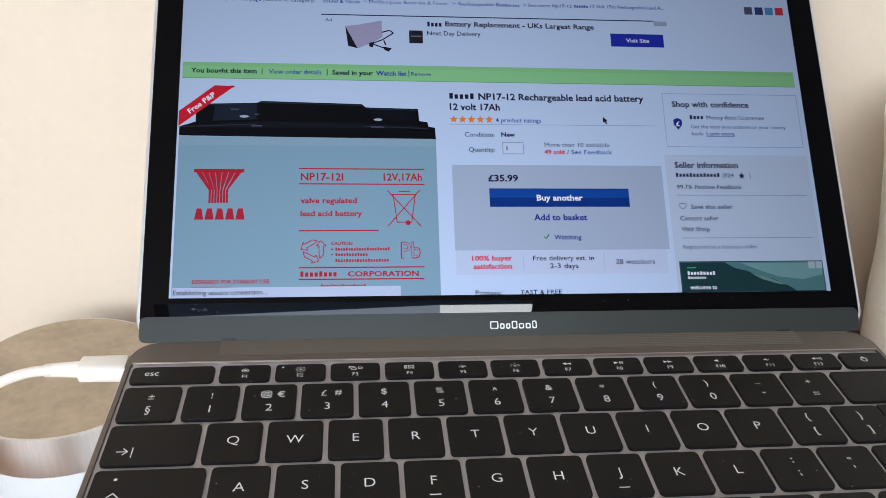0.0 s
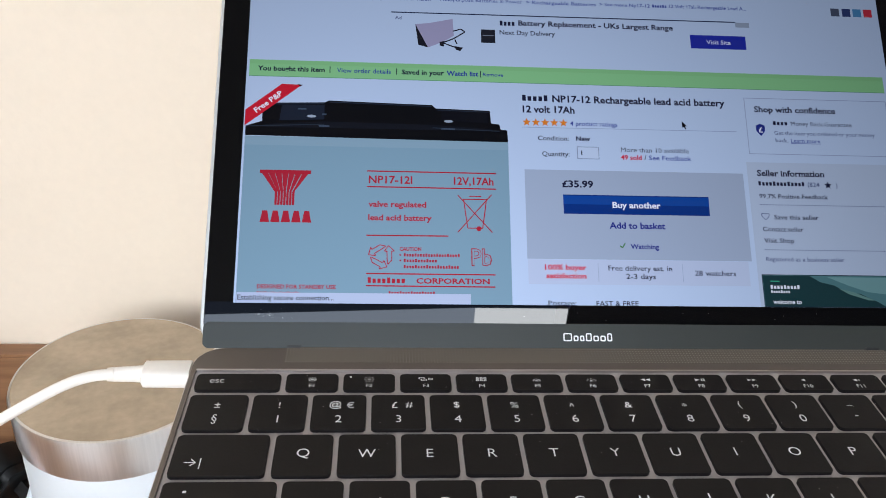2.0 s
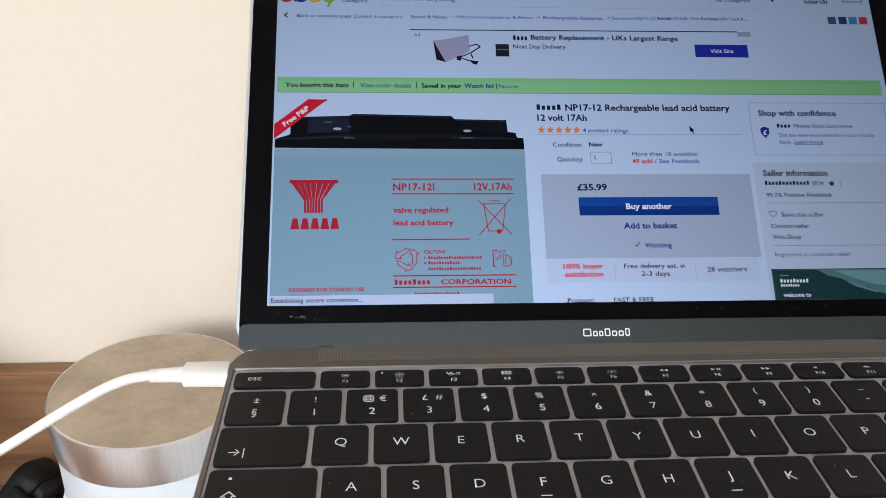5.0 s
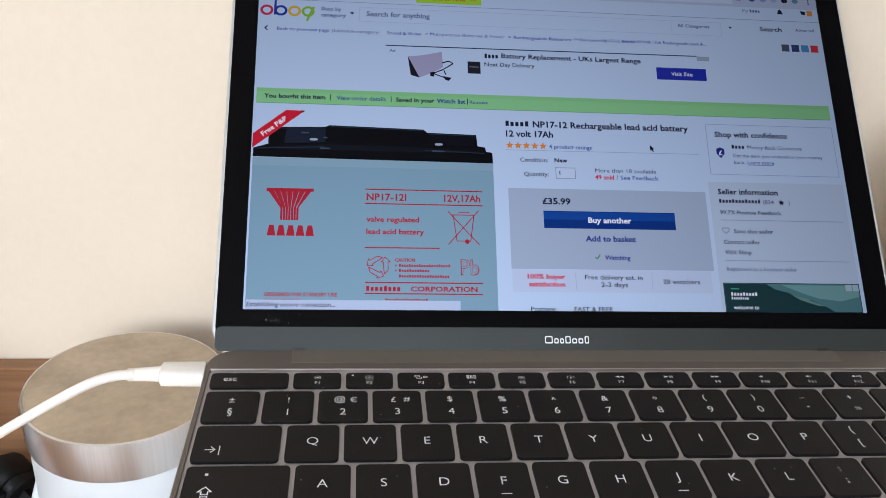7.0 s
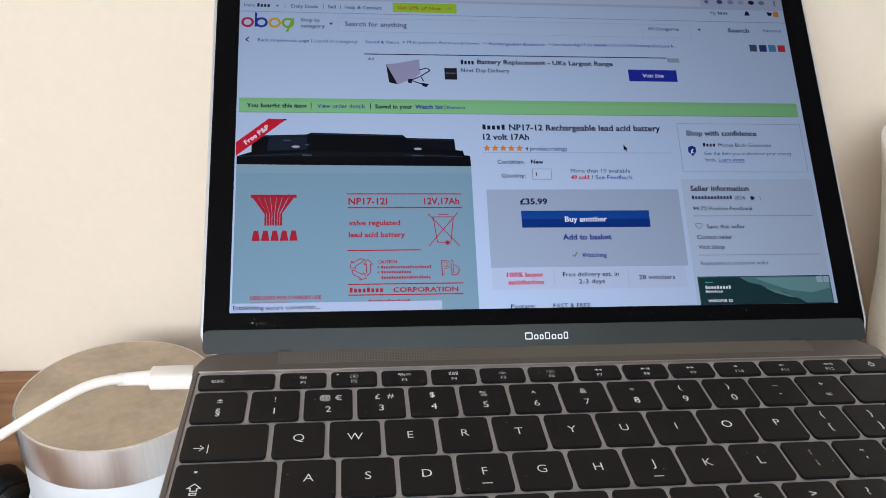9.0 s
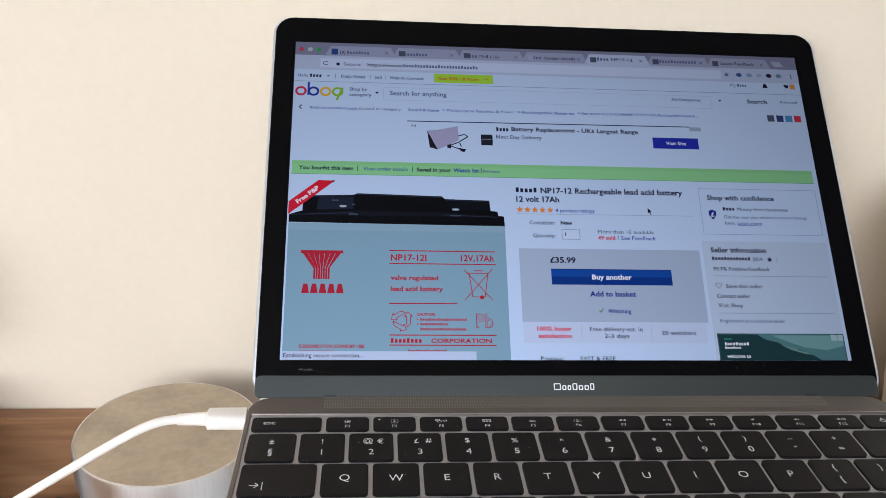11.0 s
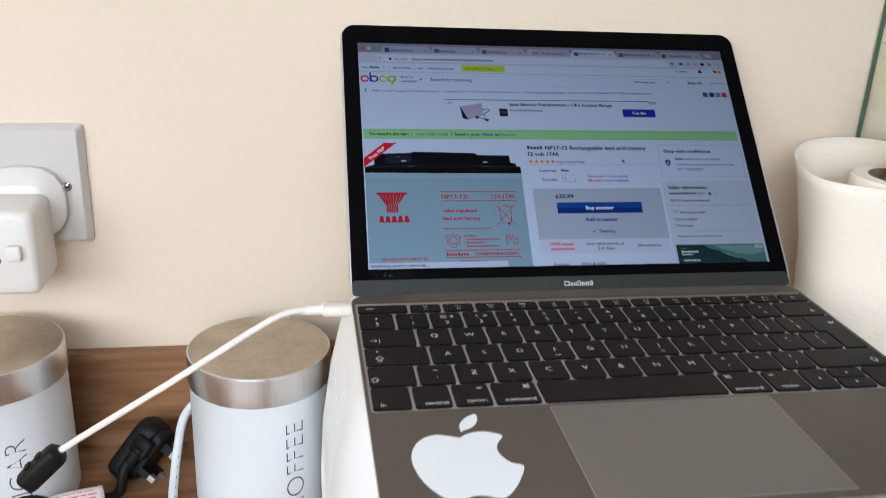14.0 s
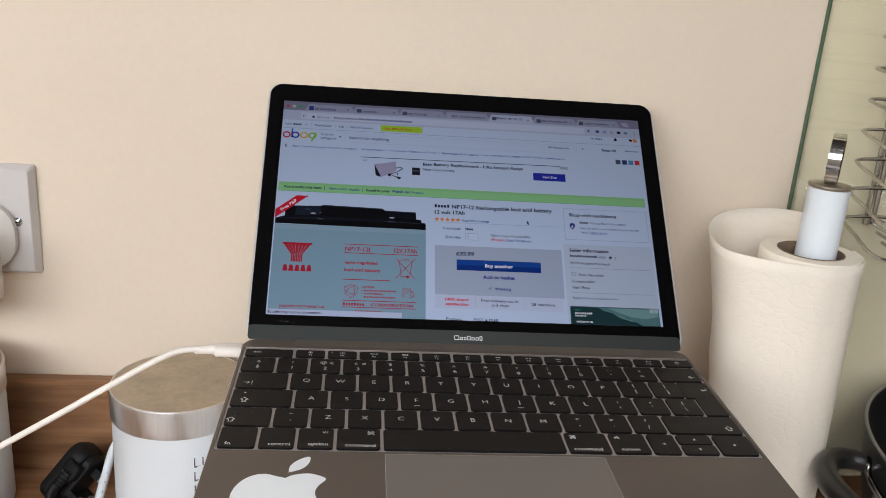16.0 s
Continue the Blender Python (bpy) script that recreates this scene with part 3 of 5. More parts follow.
# lid and screen; here x runs right, y up the screen and z out of the glass
W, H = 0.2585, 0.1615
LID = LAP.inverted() @ Matrix.Translation((-W / 2, 0, 0.195)) @ Matrix.Rotation(radians(-43), 4, "X") @ Matrix.Rotation(radians(90), 4, "X")
lid = part("lid", finish("lid", loft([[(x, y, z) for x, y in outline(0.2818 - 2 * i, 0.1931 - 2 * i, 0.0098 - i, 8, W / 2 + 0.0003, 0.0799)] for i, z in ((0.004, -0.0046), (0.0008, -0.0036), (0, -0.0026), (0, -0.0008), (0.0004, -0.0003))]), M_ALU_SHELL, True), laptop, "thin aluminium lid leaning back", LID)
part("bezel", finish("bezel", slab(0.2792, 0.1919, 0.0090, -0.0010, 0.0, 0.0002, 8, W / 2 + 0.0003, 0.0800), M_BEZEL), lid, "glossy black glass bezel")
part("hinge_cover", finish("hinge_cover", slab(0.2784, 0.0094, 0.0022, -0.0010, 0.00006, 0.00004, 5, W / 2, -0.0116), M_CHIN), lid, "dark grey strip below the screen")
_x = W / 2 - 0.0099
for _w, _h in ((0.0032, 0.0030), (0.0018, 0.0021), (0.0016, 0.0021), (0.0022, 0.0030), (0.0020, 0.0021), (0.0020, 0.0021), (0.0018, 0.0030)):
    _o = [(x, y, 0.0001) for x, y in outline(_w, _h, 0.0005, 3, _x + _w / 2, -0.0133 + _h / 2)]
    _i = outline(_w - 0.0009, _h - 0.0009, 0.0003, 3, _x + _w / 2, -0.0133 + _h / 2)
    part("name_mark", finish("name_mark", ring_shape([p[:2] for p in _o], _i, 0.0001), M_LEGEND), lid, "small white shape of the maker's mark")
    _x += _w + 0.00058
# Black bars stand in for the shade inside the hinge gaps.
for sx in (-1, 1):
    part("hinge_gap_shade", finish("hinge_gap_shade", slab(0.005, 0.0012, 0.0003, -0.0006, 0.0003, 0, 2, W / 2 + sx * 0.107, -0.0158), M_KEYSIDE), lid, "black bar in place of the shaded hinge gap")
rnd = random.Random(4)
smudge = bmesh.new()
for k in range(46):
    a, rr = rnd.uniform(0, 6.28), abs(rnd.gauss(0, 1))
    cx, cy, s = 0.0125 + 0.0055 * rr * math.cos(a), -0.0042 + 0.0013 * rr * math.sin(a), rnd.uniform(0.00004, 0.00015)
    if k > 34:
        cx, cy = rnd.uniform(0.02, 0.24), rnd.uniform(-0.0062, -0.0015)
    smudge.faces.new([smudge.verts.new((cx + s * math.cos(q * 1.047) * rnd.uniform(0.5, 1.6), cy + s * math.sin(q * 1.047), 0.00003)) for q in range(6)])
tagged(part("dust", finish("dust", smudge, M_DUST), lid, "pale dust specks on the bezel"), kind="stuff")

screen = part("screen", finish("screen", slab(W, H, 0.0002, -0.0004, 0.00004, 0, 2, W / 2, H / 2), lit("screen_white", 176, 198, 232)), laptop, "lit screen showing a shop page", LID)
INK, GREY, LINK, RED, PALE = lit("ink", 26, 30, 58), lit("ink_grey", 84, 96, 134), lit("ink_link", 44, 62, 150), lit("ink_red", 196, 34, 62), lit("ink_pale", 222, 230, 248)
MATS = {}


def tone(r, g, b):
    if (r, g, b) not in MATS:
        MATS[r, g, b] = lit("screen_tone", r, g, b)
    return MATS[r, g, b]


def uv(u, v):
    return (u * W / 1280, H * (1 - v / 800))


def area(name, u0, v0, u1, v1, mat, layer=1, label=""):
    (x0, y0), (x1, y1) = uv(u0, v1), uv(u1, v0)
    return part(name, finish(name, flat_shape([(x0, y0), (x1, y0), (x1, y1), (x0, y1)], 0.00004 + 0.00003 * layer), mat), screen, label)


def poly(name, pts, mat, layer=2, label=""):
    return part(name, finish(name, flat_shape([uv(*p) for p in pts][::-1], 0.00004 + 0.00003 * layer), mat), screen, label)


def frame_line(name, u0, v0, u1, v1, mat, t=1.2, layer=2):
    pa = [uv(*p) for p in ((u0, v0), (u1, v0), (u1, v1), (u0, v1))]
    pb = [uv(*p) for p in ((u0 + t, v0 + t), (u1 - t, v0 + t), (u1 - t, v1 - t), (u0 + t, v1 - t))]
    return part(name, finish(name, ring_shape(pa, pb, 0.00004 + 0.00003 * layer), mat), screen)


def line(u0, v0, u1, v1, t, mat, layer=2, name="rule"):
    a, b = Vector(uv(u0, v0)), Vector(uv(u1, v1))
    s = (b - a).normalized().orthogonal() * t * W / 2560
    return part(name, finish(name, flat_shape([tuple(a - s), tuple(b - s), tuple(b + s), tuple(a + s)], 0.00004 + 0.00003 * layer), mat), screen)


def words(text, u0, u1, vc, px, mat, bold=0.0, layer=4, name="text_line"):
    """A line of text between two columns of the page."""
    bold = 0.0 if "M" in text else 0.9 * bold + 0.010  # a thickened M closes up
    me = letter_mesh(text, px * W / 1280, mat, (u1 - u0) * W / 1280, bold, False, 0.00004 + 0.00003 * layer)
    x, y = uv(u0, vc + 0.35 * px)
    return part(name, me, screen, "", Matrix.Translation((x, y, 0)))


def hidden_word(u0, u1, vc, px, mat, layer=4):
    """A word shown as a row of plain bars."""
    n = max(2, round((u1 - u0) / (0.56 * px)))
    step = (u1 - u0) / n
    bm = bmesh.new()
    for k in range(n):
        tall = 0.36 if k % 4 == 0 else 0.22
        a, b = uv(u0 + step * k, vc + 0.32 * px), uv(u0 + step * (k + 0.66), vc - tall * px)
        bm.faces.new([bm.verts.new((x, y, 0.00004 + 0.00003 * layer)) for x, y in ((a[0], a[1]), (b[0], a[1]), (b[0], b[1]), (a[0], b[1]))])
    return tagged(part("word_bar", finish("word_bar", bm, mat), screen), kind="stuff")


def star(u, v, r, mat):
    poly("rating_star", [(u + r * (1 if k % 2 == 0 else 0.42) * math.sin(k * math.pi / 5), v - r * (1 if k % 2 == 0 else 0.42) * math.cos(k * math.pi / 5)) for k in range(10)], mat, 4)


# browser frame
area("tab_strip", 0, 0, 1280, 38, tone(118, 122, 150), 1, "grey browser tab strip")
area("toolbar", 0, 37, 1280, 78, tone(166, 180, 212), 2, "pale browser toolbar")
area("address_field", 62, 45, 1075, 71, tone(180, 195, 228), 3)
for u, c in ((15, (180, 60, 90)), (36, (170, 180, 190)), (57, (50, 150, 80))):
    poly("window_button", [(u + 6 * math.cos(k * 0.5236), 21 + 6 * math.sin(k * 0.5236)) for k in range(12)], tone(*c), 3)
TABS = [74, 240, 402, 564, 724, 886, 1043, 1204]
for i in range(7):
    a, b = TABS[i], TABS[i + 1]
    active = i == 4
    poly("tab", [(a - 2, 38), (a + 12, 9), (b - 6, 9), (b + 8, 38)], tone(*((168, 182, 214) if active else (142, 150, 180))), 2, "browser tab")
    if i == 0:
        area("icon", a + 14, 17, a + 30, 34, tone(40, 62, 130), 4)
    else:
        area("icon", a + 14, 18, a + 30, 33, tone(*((70, 78, 100) if i != 3 else (150, 158, 186))), 4)
    line(b - 20, 22, b - 13, 29, 1.6, GREY, 4, "close_mark")
    line(b - 20, 29, b - 13, 22, 1.6, GREY, 4, "close_mark")
words("(9)", 109, 122, 27, 13, INK)
hidden_word(126, 183, 27, 13, GREY)
hidden_word(268, 326, 27, 13, GREY)
hidden_word(430, 452, 26, 13, GREY)
words("Mail (16)", 456, 504, 26, 13, INK)
hidden_word(591, 614, 25, 13, GREY)
words("Order details", 620, 700, 25, 12, INK)
hidden_word(756, 788, 23, 13, GREY)
words("NP17-12", 792, 848, 23, 12, INK)
hidden_word(918, 1016, 24, 13, GREY)
words("Leave Feedback", 1080, 1168, 24, 12, INK)
poly("new_tab", [(1212, 14), (1236, 14), (1246, 30), (1222, 30)], tone(150, 158, 186), 3)
words("C", 68, 80, 59, 16, GREY)
area("lock", 101, 57, 109, 65, INK, 5)
words("Secure", 118, 160, 60, 13, GREY)
words("https://www.", 177, 262, 60, 14, INK)
hidden_word(264, 452, 60, 13, GREY)
star(1090, 57, 8, GREY)
for u, c in ((1123, (52, 80, 140)), (1150, (120, 140, 180)), (1176, (140, 160, 190)), (1202, (30, 34, 50)), (1228, (90, 130, 150))):
    poly("icon", [(u + 8 * math.cos(k * 0.785), 57 + 6 * math.sin(k * 0.785)) for k in range(8)], tone(*c), 4)
for k in range(3):
    area("menu_dot", 1259, 51 + 5 * k, 1262, 54 + 5 * k, INK, 4)
# site header
words("Hello", 9, 34, 95, 12, GREY)
hidden_word(38, 68, 95, 13, INK)
poly("arrow", [(78, 93), (86, 93), (82, 98)], GREY)
for u in (99, 184, 222):
    line(u, 89, u, 101, 1.2, GREY)
words("Daily Deals", 113, 172, 95, 12, GREY, 0.01)
words("Sell", 194, 212, 95, 12, GREY, 0.01)
words("Help & Contact", 232, 315, 95, 12, GREY, 0.01)
area("offer_button", 341, 80, 487, 105, tone(150, 196, 60), 3, "lime green offer button")
words("Get 20% off Now", 351, 452, 93, 12, tone(180, 90, 40), 0.012)
words("→", 462, 476, 93, 13, tone(180, 90, 40))
line(0, 111, 1280, 111, 1.3, tone(128, 142, 178))
# site mark: four plain coloured rings
for u0, c in ((4, (178, 44, 76)), (34, (40, 52, 150)), (63, (200, 160, 50)), (92, (120, 170, 50))):
    cu, cv = u0 + 14, 139
    oa = [uv(cu + 14 * math.cos(k * 0.3491), cv + 13 * math.sin(k * 0.3491)) for k in range(18)]
    ia = [uv(cu + 8.5 * math.cos(k * 0.3491), cv + 7.5 * math.sin(k * 0.3491)) for k in range(18)]
    part("site_mark", finish("site_mark", ring_shape(oa, ia, 0.00016), tone(*c)), screen, "coloured ring of the site mark")
line(36, 114, 36, 150, 5, tone(40, 52, 150), 4, "site_mark")
line(118, 127, 104, 162, 5, tone(120, 170, 50), 4, "site_mark")
words("Shop by", 134, 177, 130, 13, GREY, 0.01)
words("category", 134, 188, 145, 13, GREY, 0.01)
poly("arrow", [(196, 136), (206, 136), (201, 142)], INK)
frame_line("search_field", 216, 122, 1040, 158, tone(164, 178, 212), 1.2)
words("Search for anything", 232, 371, 138, 17, GREY, 0.01)
words("All Categories", 936, 1012, 134, 12, GREY, 0.01)
line(922, 122, 922, 158, 1.0, tone(164, 178, 212))
poly("arrow", [(1058, 132), (1066, 132), (1062, 137)], INK)
words("Search", 1132, 1185, 134, 16, INK, 0.012)
words("Advanced", 1218, 1264, 133, 11, GREY)
words("My", 1096, 1110, 88, 12, GREY, 0.01)
hidden_word(1114, 1140, 88, 11, GREY)
poly("icon", [(1180, 93), (1183, 84), (1187, 80), (1191, 84), (1194, 93)], INK, 4)
poly("icon", [(1236, 82), (1250, 84), (1248, 92), (1240, 92)], INK, 4)
area("icon", 1253, 81, 1266, 95, tone(200, 130, 70), 4)
# breadcrumb
line(22, 177, 15, 182.5, 2.6, INK)
line(15, 182.5, 22, 188, 2.6, INK)
words("Back to previous page", 41, 153, 183, 11, LINK)
words("|", 158, 159.5, 183, 11, GREY)
words("Listed in category:", 163, 261, 183, 11, GREY)
words("Sound & Vision", 277, 352, 183, 11, LINK)
words("> Multipurpose Batteries & Power", 360, 536, 182, 11, LINK)
words("> Rechargeable Batteries", 544, 686, 182, 11, LINK)
words("> See more Np17-12", 694, 798, 181, 11, LINK)
hidden_word(803, 834, 181, 10, LINK)
words("12 Volt 17ah Rechargeable Lead A...", 838, 999, 180, 11, LINK)
for u, c in ((1188, (70, 80, 104)), (1212, (44, 60, 110)), (1235, (70, 130, 180)), (1258, (186, 50, 70))):
    area("share_icon", u - 9, 172, u + 9, 190, tone(*c), 3)
# advert strip
line(274, 214, 973, 211.5, 2.4, tone(38, 50, 80))
words("Ad", 282, 295, 226, 10, GREY)
poly("advert_picture", [(322, 239), (348, 236), (396, 225), (398, 262), (380, 274), (347, 289)], tone(150, 150, 186), 3, "pale boxy power unit")
poly("advert_picture", [(322, 239), (347, 289), (328, 284)], tone(26, 28, 40), 4, "dark side of the power unit")
for a, b in (((396, 252), (412, 247)), ((412, 247), (420, 253)), ((420, 253), (398, 268)), ((398, 268), (376, 278)), ((376, 278), (400, 287)), ((400, 270), (404, 280))):
    line(*a, *b, 2.6, tone(30, 32, 46), 4, "advert_cable")
poly("advert_picture", [(398, 284), (416, 287), (410, 295), (402, 292)], tone(24, 26, 38), 4)
poly("advert_picture", [(370, 276), (380, 274), (378, 286), (370, 284)], tone(24, 26, 38), 4)
area("advert_picture", 452, 246, 480, 275, tone(30, 34, 46), 3, "small dark product picture")
line(455, 259, 477, 259, 2.0, tone(110, 118, 140), 4)
hidden_word(490, 522, 231, 16, INK)
words("Battery Replacement - UKs Largest Range", 527, 842, 229, 16, INK, 0.018)
words("Next Day Delivery", 489, 600, 251, 14, INK)
area("visit_button", 876, 243, 991, 273, tone(30, 44, 160), 3, "blue advert button")
words("Visit Site", 909, 959, 258, 13, PALE)
area("icon", 973, 212, 1002, 223, tone(140, 156, 180), 3)
# bought banner
area("banner", 5, 325, 1269, 359, tone(128, 190, 138), 2, "pale green banner")
line(5, 359.5, 1269, 359.5, 1.4, tone(96, 150, 120), 3)
area("banner", 5, 326, 1269, 334, tone(124, 184, 132), 3)
words("You bought this item", 21, 148, 343, 14, INK, 0.022)
line(158, 336, 158, 350, 1.6, INK, 4)
words("View order details", 171, 275, 343, 14, LINK)
line(286, 336, 286, 350, 1.6, INK, 4)
words("Saved in your", 296, 378, 343, 14, INK, 0.022)
words("Watch list", 383, 445, 343, 14, LINK, 0.022)
line(449.5, 336, 449.5, 350, 1.6, INK, 4)
words("Remove", 454, 494, 343.5, 11, LINK)
# battery picture
area("battery_picture", 4, 482, 500, 800, tone(118, 152, 176), 1, "pale blue-grey battery case in the picture")
area("battery_picture", 4, 482, 500, 500, tone(126, 157, 180), 2)
BK, BK2, BK3 = tone(9, 11, 17), tone(24, 32, 48), tone(60, 76, 98)
poly("battery_lid", [(4, 481), (4, 462), (34, 452), (34, 424), (56, 414), (150, 411), (158, 407), (354, 411), (362, 418), (466, 420), (468, 446), (484, 448), (486, 458), (499, 460), (500, 484), (300, 483)], BK, 3, "black battery lid in the picture")
poly("battery_lid", [(70, 418), (150, 416), (150, 446), (66, 450)], BK2, 4)
poly("battery_lid", [(372, 422), (462, 425), (462, 446), (372, 442)], tone(12, 15, 24), 4)
poly("battery_lid", [(40, 458), (150, 450), (356, 452), (470, 458), (470, 462), (40, 464)], tone(16, 20, 30), 4)
for a, b in (((158, 410), (354, 414)), ((56, 417), (150, 414)), ((364, 421), (466, 423)), ((4, 463), (150, 456)), ((356, 458), (484, 462))):
    line(*a, *b, 1.8, tone(34, 44, 60), 5, "battery_lid")
for u, v in ((126, 440), (386, 444)):
    poly("battery_terminal", [(u + 9 * math.cos(k * 0.785), v + 3 * math.sin(k * 0.785)) for k in range(8)], tone(150, 166, 190), 5)
for u, v, w in ((100, 424, 16), (140, 458, 20), (372, 458, 26), (146, 434, 8)):
    area("battery_terminal", u, v, u + w, v + 3, BK3, 5)
poly("ribbon", [(68, 375), (106, 376), (2, 462), (2, 430)], tone(190, 28, 50), 5, "red corner ribbon")
poly("ribbon", [(98, 375), (107, 376), (103, 380)], tone(60, 16, 30), 6)
rib = words("Free P&P", 0, 62, 0, 15, PALE, 0.015, 7)
rib.matrix_basis = Matrix.Translation((*uv(23, 436), 0)) @ Matrix.Rotation(radians(39), 4, "Z")
CRIM = tone(160, 34, 54)
# maker's fan mark: seven plain stripes
for k in range(7):
    a0, a1 = 35 + k * 13.4, 35 + k * 13.4 + 12.6
    b0 = 64 + k * 5.3
    poly("fan_mark", [(a0, 550), (a1, 550), (b0 + 4.3, 590), (b0 + 4.3, 617), (b0, 617), (b0, 592)], CRIM, 3, "red stripe of the fan mark")
area("fan_mark", 35, 549, 129, 556, CRIM, 3)
for k in range(5):
    poly("word_bar", [(39 + k * 19, 650), (43 + k * 19, 628), (52 + k * 19, 628), (56 + k * 19, 650)], CRIM, 3)
line(233, 547.5, 475, 548, 2.4, CRIM)
line(233, 578.5, 475, 579, 2.4, CRIM)
words("NP17-12I", 236, 317, 564, 21, CRIM, 0.012)
words("12V,17Ah", 395, 470, 564, 21, CRIM, 0.012)
words("valve regulated", 236, 343, 612, 15.5, CRIM, 0.02)
words("lead acid battery", 236, 353, 638, 15.5, CRIM, 0.02)
line(233, 672.5, 384, 672, 2.4, CRIM)
# crossed-out bin
for a, b in (((413, 600), (420, 656)), ((456, 600), (448, 656)), ((420, 656), (448, 656)), ((411, 600), (458, 600)), ((424, 594), (446, 594)), ((402, 592), (466, 664)), ((466, 590), (402, 664))):
    line(*a, *b, 1.8, CRIM, 4, "bin_mark")
poly("bin_mark", [(441 + 5 * math.cos(k * 0.785), 657 + 5 * math.sin(k * 0.785)) for k in range(8)], CRIM, 4)
# recycling mark
for k in range(3):
    a = k * 2 * math.pi / 3 + 0.5
    ca, sa = math.cos(a), math.sin(a)
    pts = [(-17, 12), (-9, 20), (9, 20), (9, 25), (20, 14), (9, 6), (9, 11), (-6, 11)]
    ol = [(261 + (x * ca - y * sa) * 0.95, 711 + (x * sa + y * ca) * 0.95) for x, y in pts]
    for i in range(len(ol)):
        line(*ol[i], *ol[(i + 1) % len(ol)], 1.7, CRIM, 4, "recycling_mark")
words("CAUTION", 294, 334, 697.5, 9.5, CRIM, 0.025)
for v, uu in ((709, 406), (719.5, 364), (731, 404)):
    hidden_word(302, uu, v, 9, CRIM)
for v in (709, 719.5):
    area("bullet", 294, v - 1.5, 297, v + 1.5, CRIM, 4)
words("Pb", 426, 464, 711, 46, CRIM, 0.012)
words("Pb", 428, 462, 711, 44.5, tone(118, 152, 176), -0.02, 5)
line(234, 744.5, 470, 744.5, 2.4, CRIM)
line(234, 767, 469, 767.3, 2.4, CRIM)
hidden_word(237, 307, 757, 15, CRIM)
words("CORPORATION", 325, 459, 757, 14, CRIM, 0.02)
words("DESIGNED FOR STANDBY USE", 40, 180, 770, 10.5, CRIM, 0.02)
hidden_word(40, 115, 781, 6, CRIM)
hidden_word(275, 360, 780, 9, CRIM)
area("status_bar", 5, 781, 424, 800, tone(168, 184, 216), 6, "grey browser status bar")
words("Establishing secure connection...", 7, 177, 790, 13, INK, 0, 8)
# title and purchase panel
hidden_word(530, 583, 391, 18, INK)
words("NP17-12 Rechargeable lead acid battery", 589, 934, 391, 20, INK, 0.02)
words("12 volt 17Ah", 530, 632, 414, 20, INK, 0.02)
for k in range(5):
    star(537 + 18 * k, 441.5, 9, tone(206, 120, 40))
words("4 product ratings", 622, 715, 442, 13.5, LINK)
line(528, 452, 953, 451, 1.2, tone(140, 158, 194))
words("Condition:", 558, 618, 473.5, 13.5, INK)
words("New", 632, 660, 473, 13.5, INK, 0.025)
words("Quantity:", 565, 618, 505.5, 13.5, INK)
area("quantity_field", 633, 489.5, 676, 515, tone(180, 200, 232), 3)
frame_line("quantity_field", 633, 489.5, 676, 515, tone(126, 142, 176), 1.4, 4)
words("1", 641, 643, 502, 13, INK)
words("More than 10 available", 719, 853, 494, 13.5, INK)
words("49 sold", 718, 759, 509.5, 13.5, RED, 0.02)
words("/", 764, 768, 509.5, 13.5, INK)
words("See Feedback", 773, 857, 509.5, 13.5, LINK)
area("purchase_panel", 530, 538, 957, 713, tone(152, 169, 197), 1, "grey purchase panel")
words("£35.99", 601, 661, 565.5, 19, INK, 0.022)
area("buy_button", 602, 587, 884, 625, tone(10, 48, 124), 2, "blue buy button")
area("buy_button", 602, 589, 884, 606, tone(16, 66, 150), 3)
words("Buy another", 696, 789, 606, 17, PALE, 0.018)
words("Add to basket", 688, 795, 646.5, 17, tone(26, 40, 130), 0.02)
line(706, 686, 710, 690, 2.2, tone(60, 120, 60), 4)
line(710, 690, 716, 681, 2.2, tone(60, 120, 60), 4)
words("Watching", 726, 780, 687, 13.5, tone(26, 40, 130), 0.012)
area("fact_strip", 531, 714, 950, 761, tone(174, 190, 222), 1)
for u in (662, 822):
    line(u, 720, u, 755, 1.0, tone(150, 166, 200))
words("100% buyer", 562, 640, 728.5, 14, RED, 0.02)
words("satisfaction", 564, 639, 744.5, 14, RED, 0.02)
words("Free delivery est. in", 681, 802, 729, 14, INK)
words("2-3 days", 714, 770, 744.5, 14, INK)
words("28 watchers", 845, 924, 737, 14, INK)
words("Postage:", 566, 618, 796, 13, INK)
words("FAST & FREE", 655, 734, 796, 13, INK)
# side column
frame_line("side_box", 974, 378, 1268, 497, tone(140, 156, 190), 1.3)
words("Shop with confidence", 993, 1160, 402, 17.5, INK, 0.02)
poly("icon", [(993, 437), (1002, 433), (1011, 437), (1011, 448), (1002, 459), (993, 448)], tone(30, 44, 130), 3)
words("£", 998, 1006, 446, 15, PALE, 0.01, 5)
hidden_word(1029, 1060, 431, 13, INK)
words("Money Back Guarantee", 1065, 1190, 431, 13, INK, 0.02)
words("Get the item you ordered or your money", 1029, 1235, 451.5, 12, GREY)
words("back.", 1030, 1056, 467, 12, GREY)
words("Learn more", 1061, 1121, 467, 12, LINK)
line(1061, 473, 1121, 473, 1, LINK)
area("side_panel", 966, 514, 1272, 800, tone(170, 188, 216), 1, "pale side column")
words("Seller information", 985, 1120, 536, 17.5, INK, 0.02)
hidden_word(986, 1080, 557.5, 13, INK)
words("(824", 1084, 1108, 558, 13, GREY)
star(1125, 559, 8, INK)
words(")", 1141, 1144, 558, 13, GREY)
words("99.7% Positive Feedback", 985, 1122, 583, 13, INK)
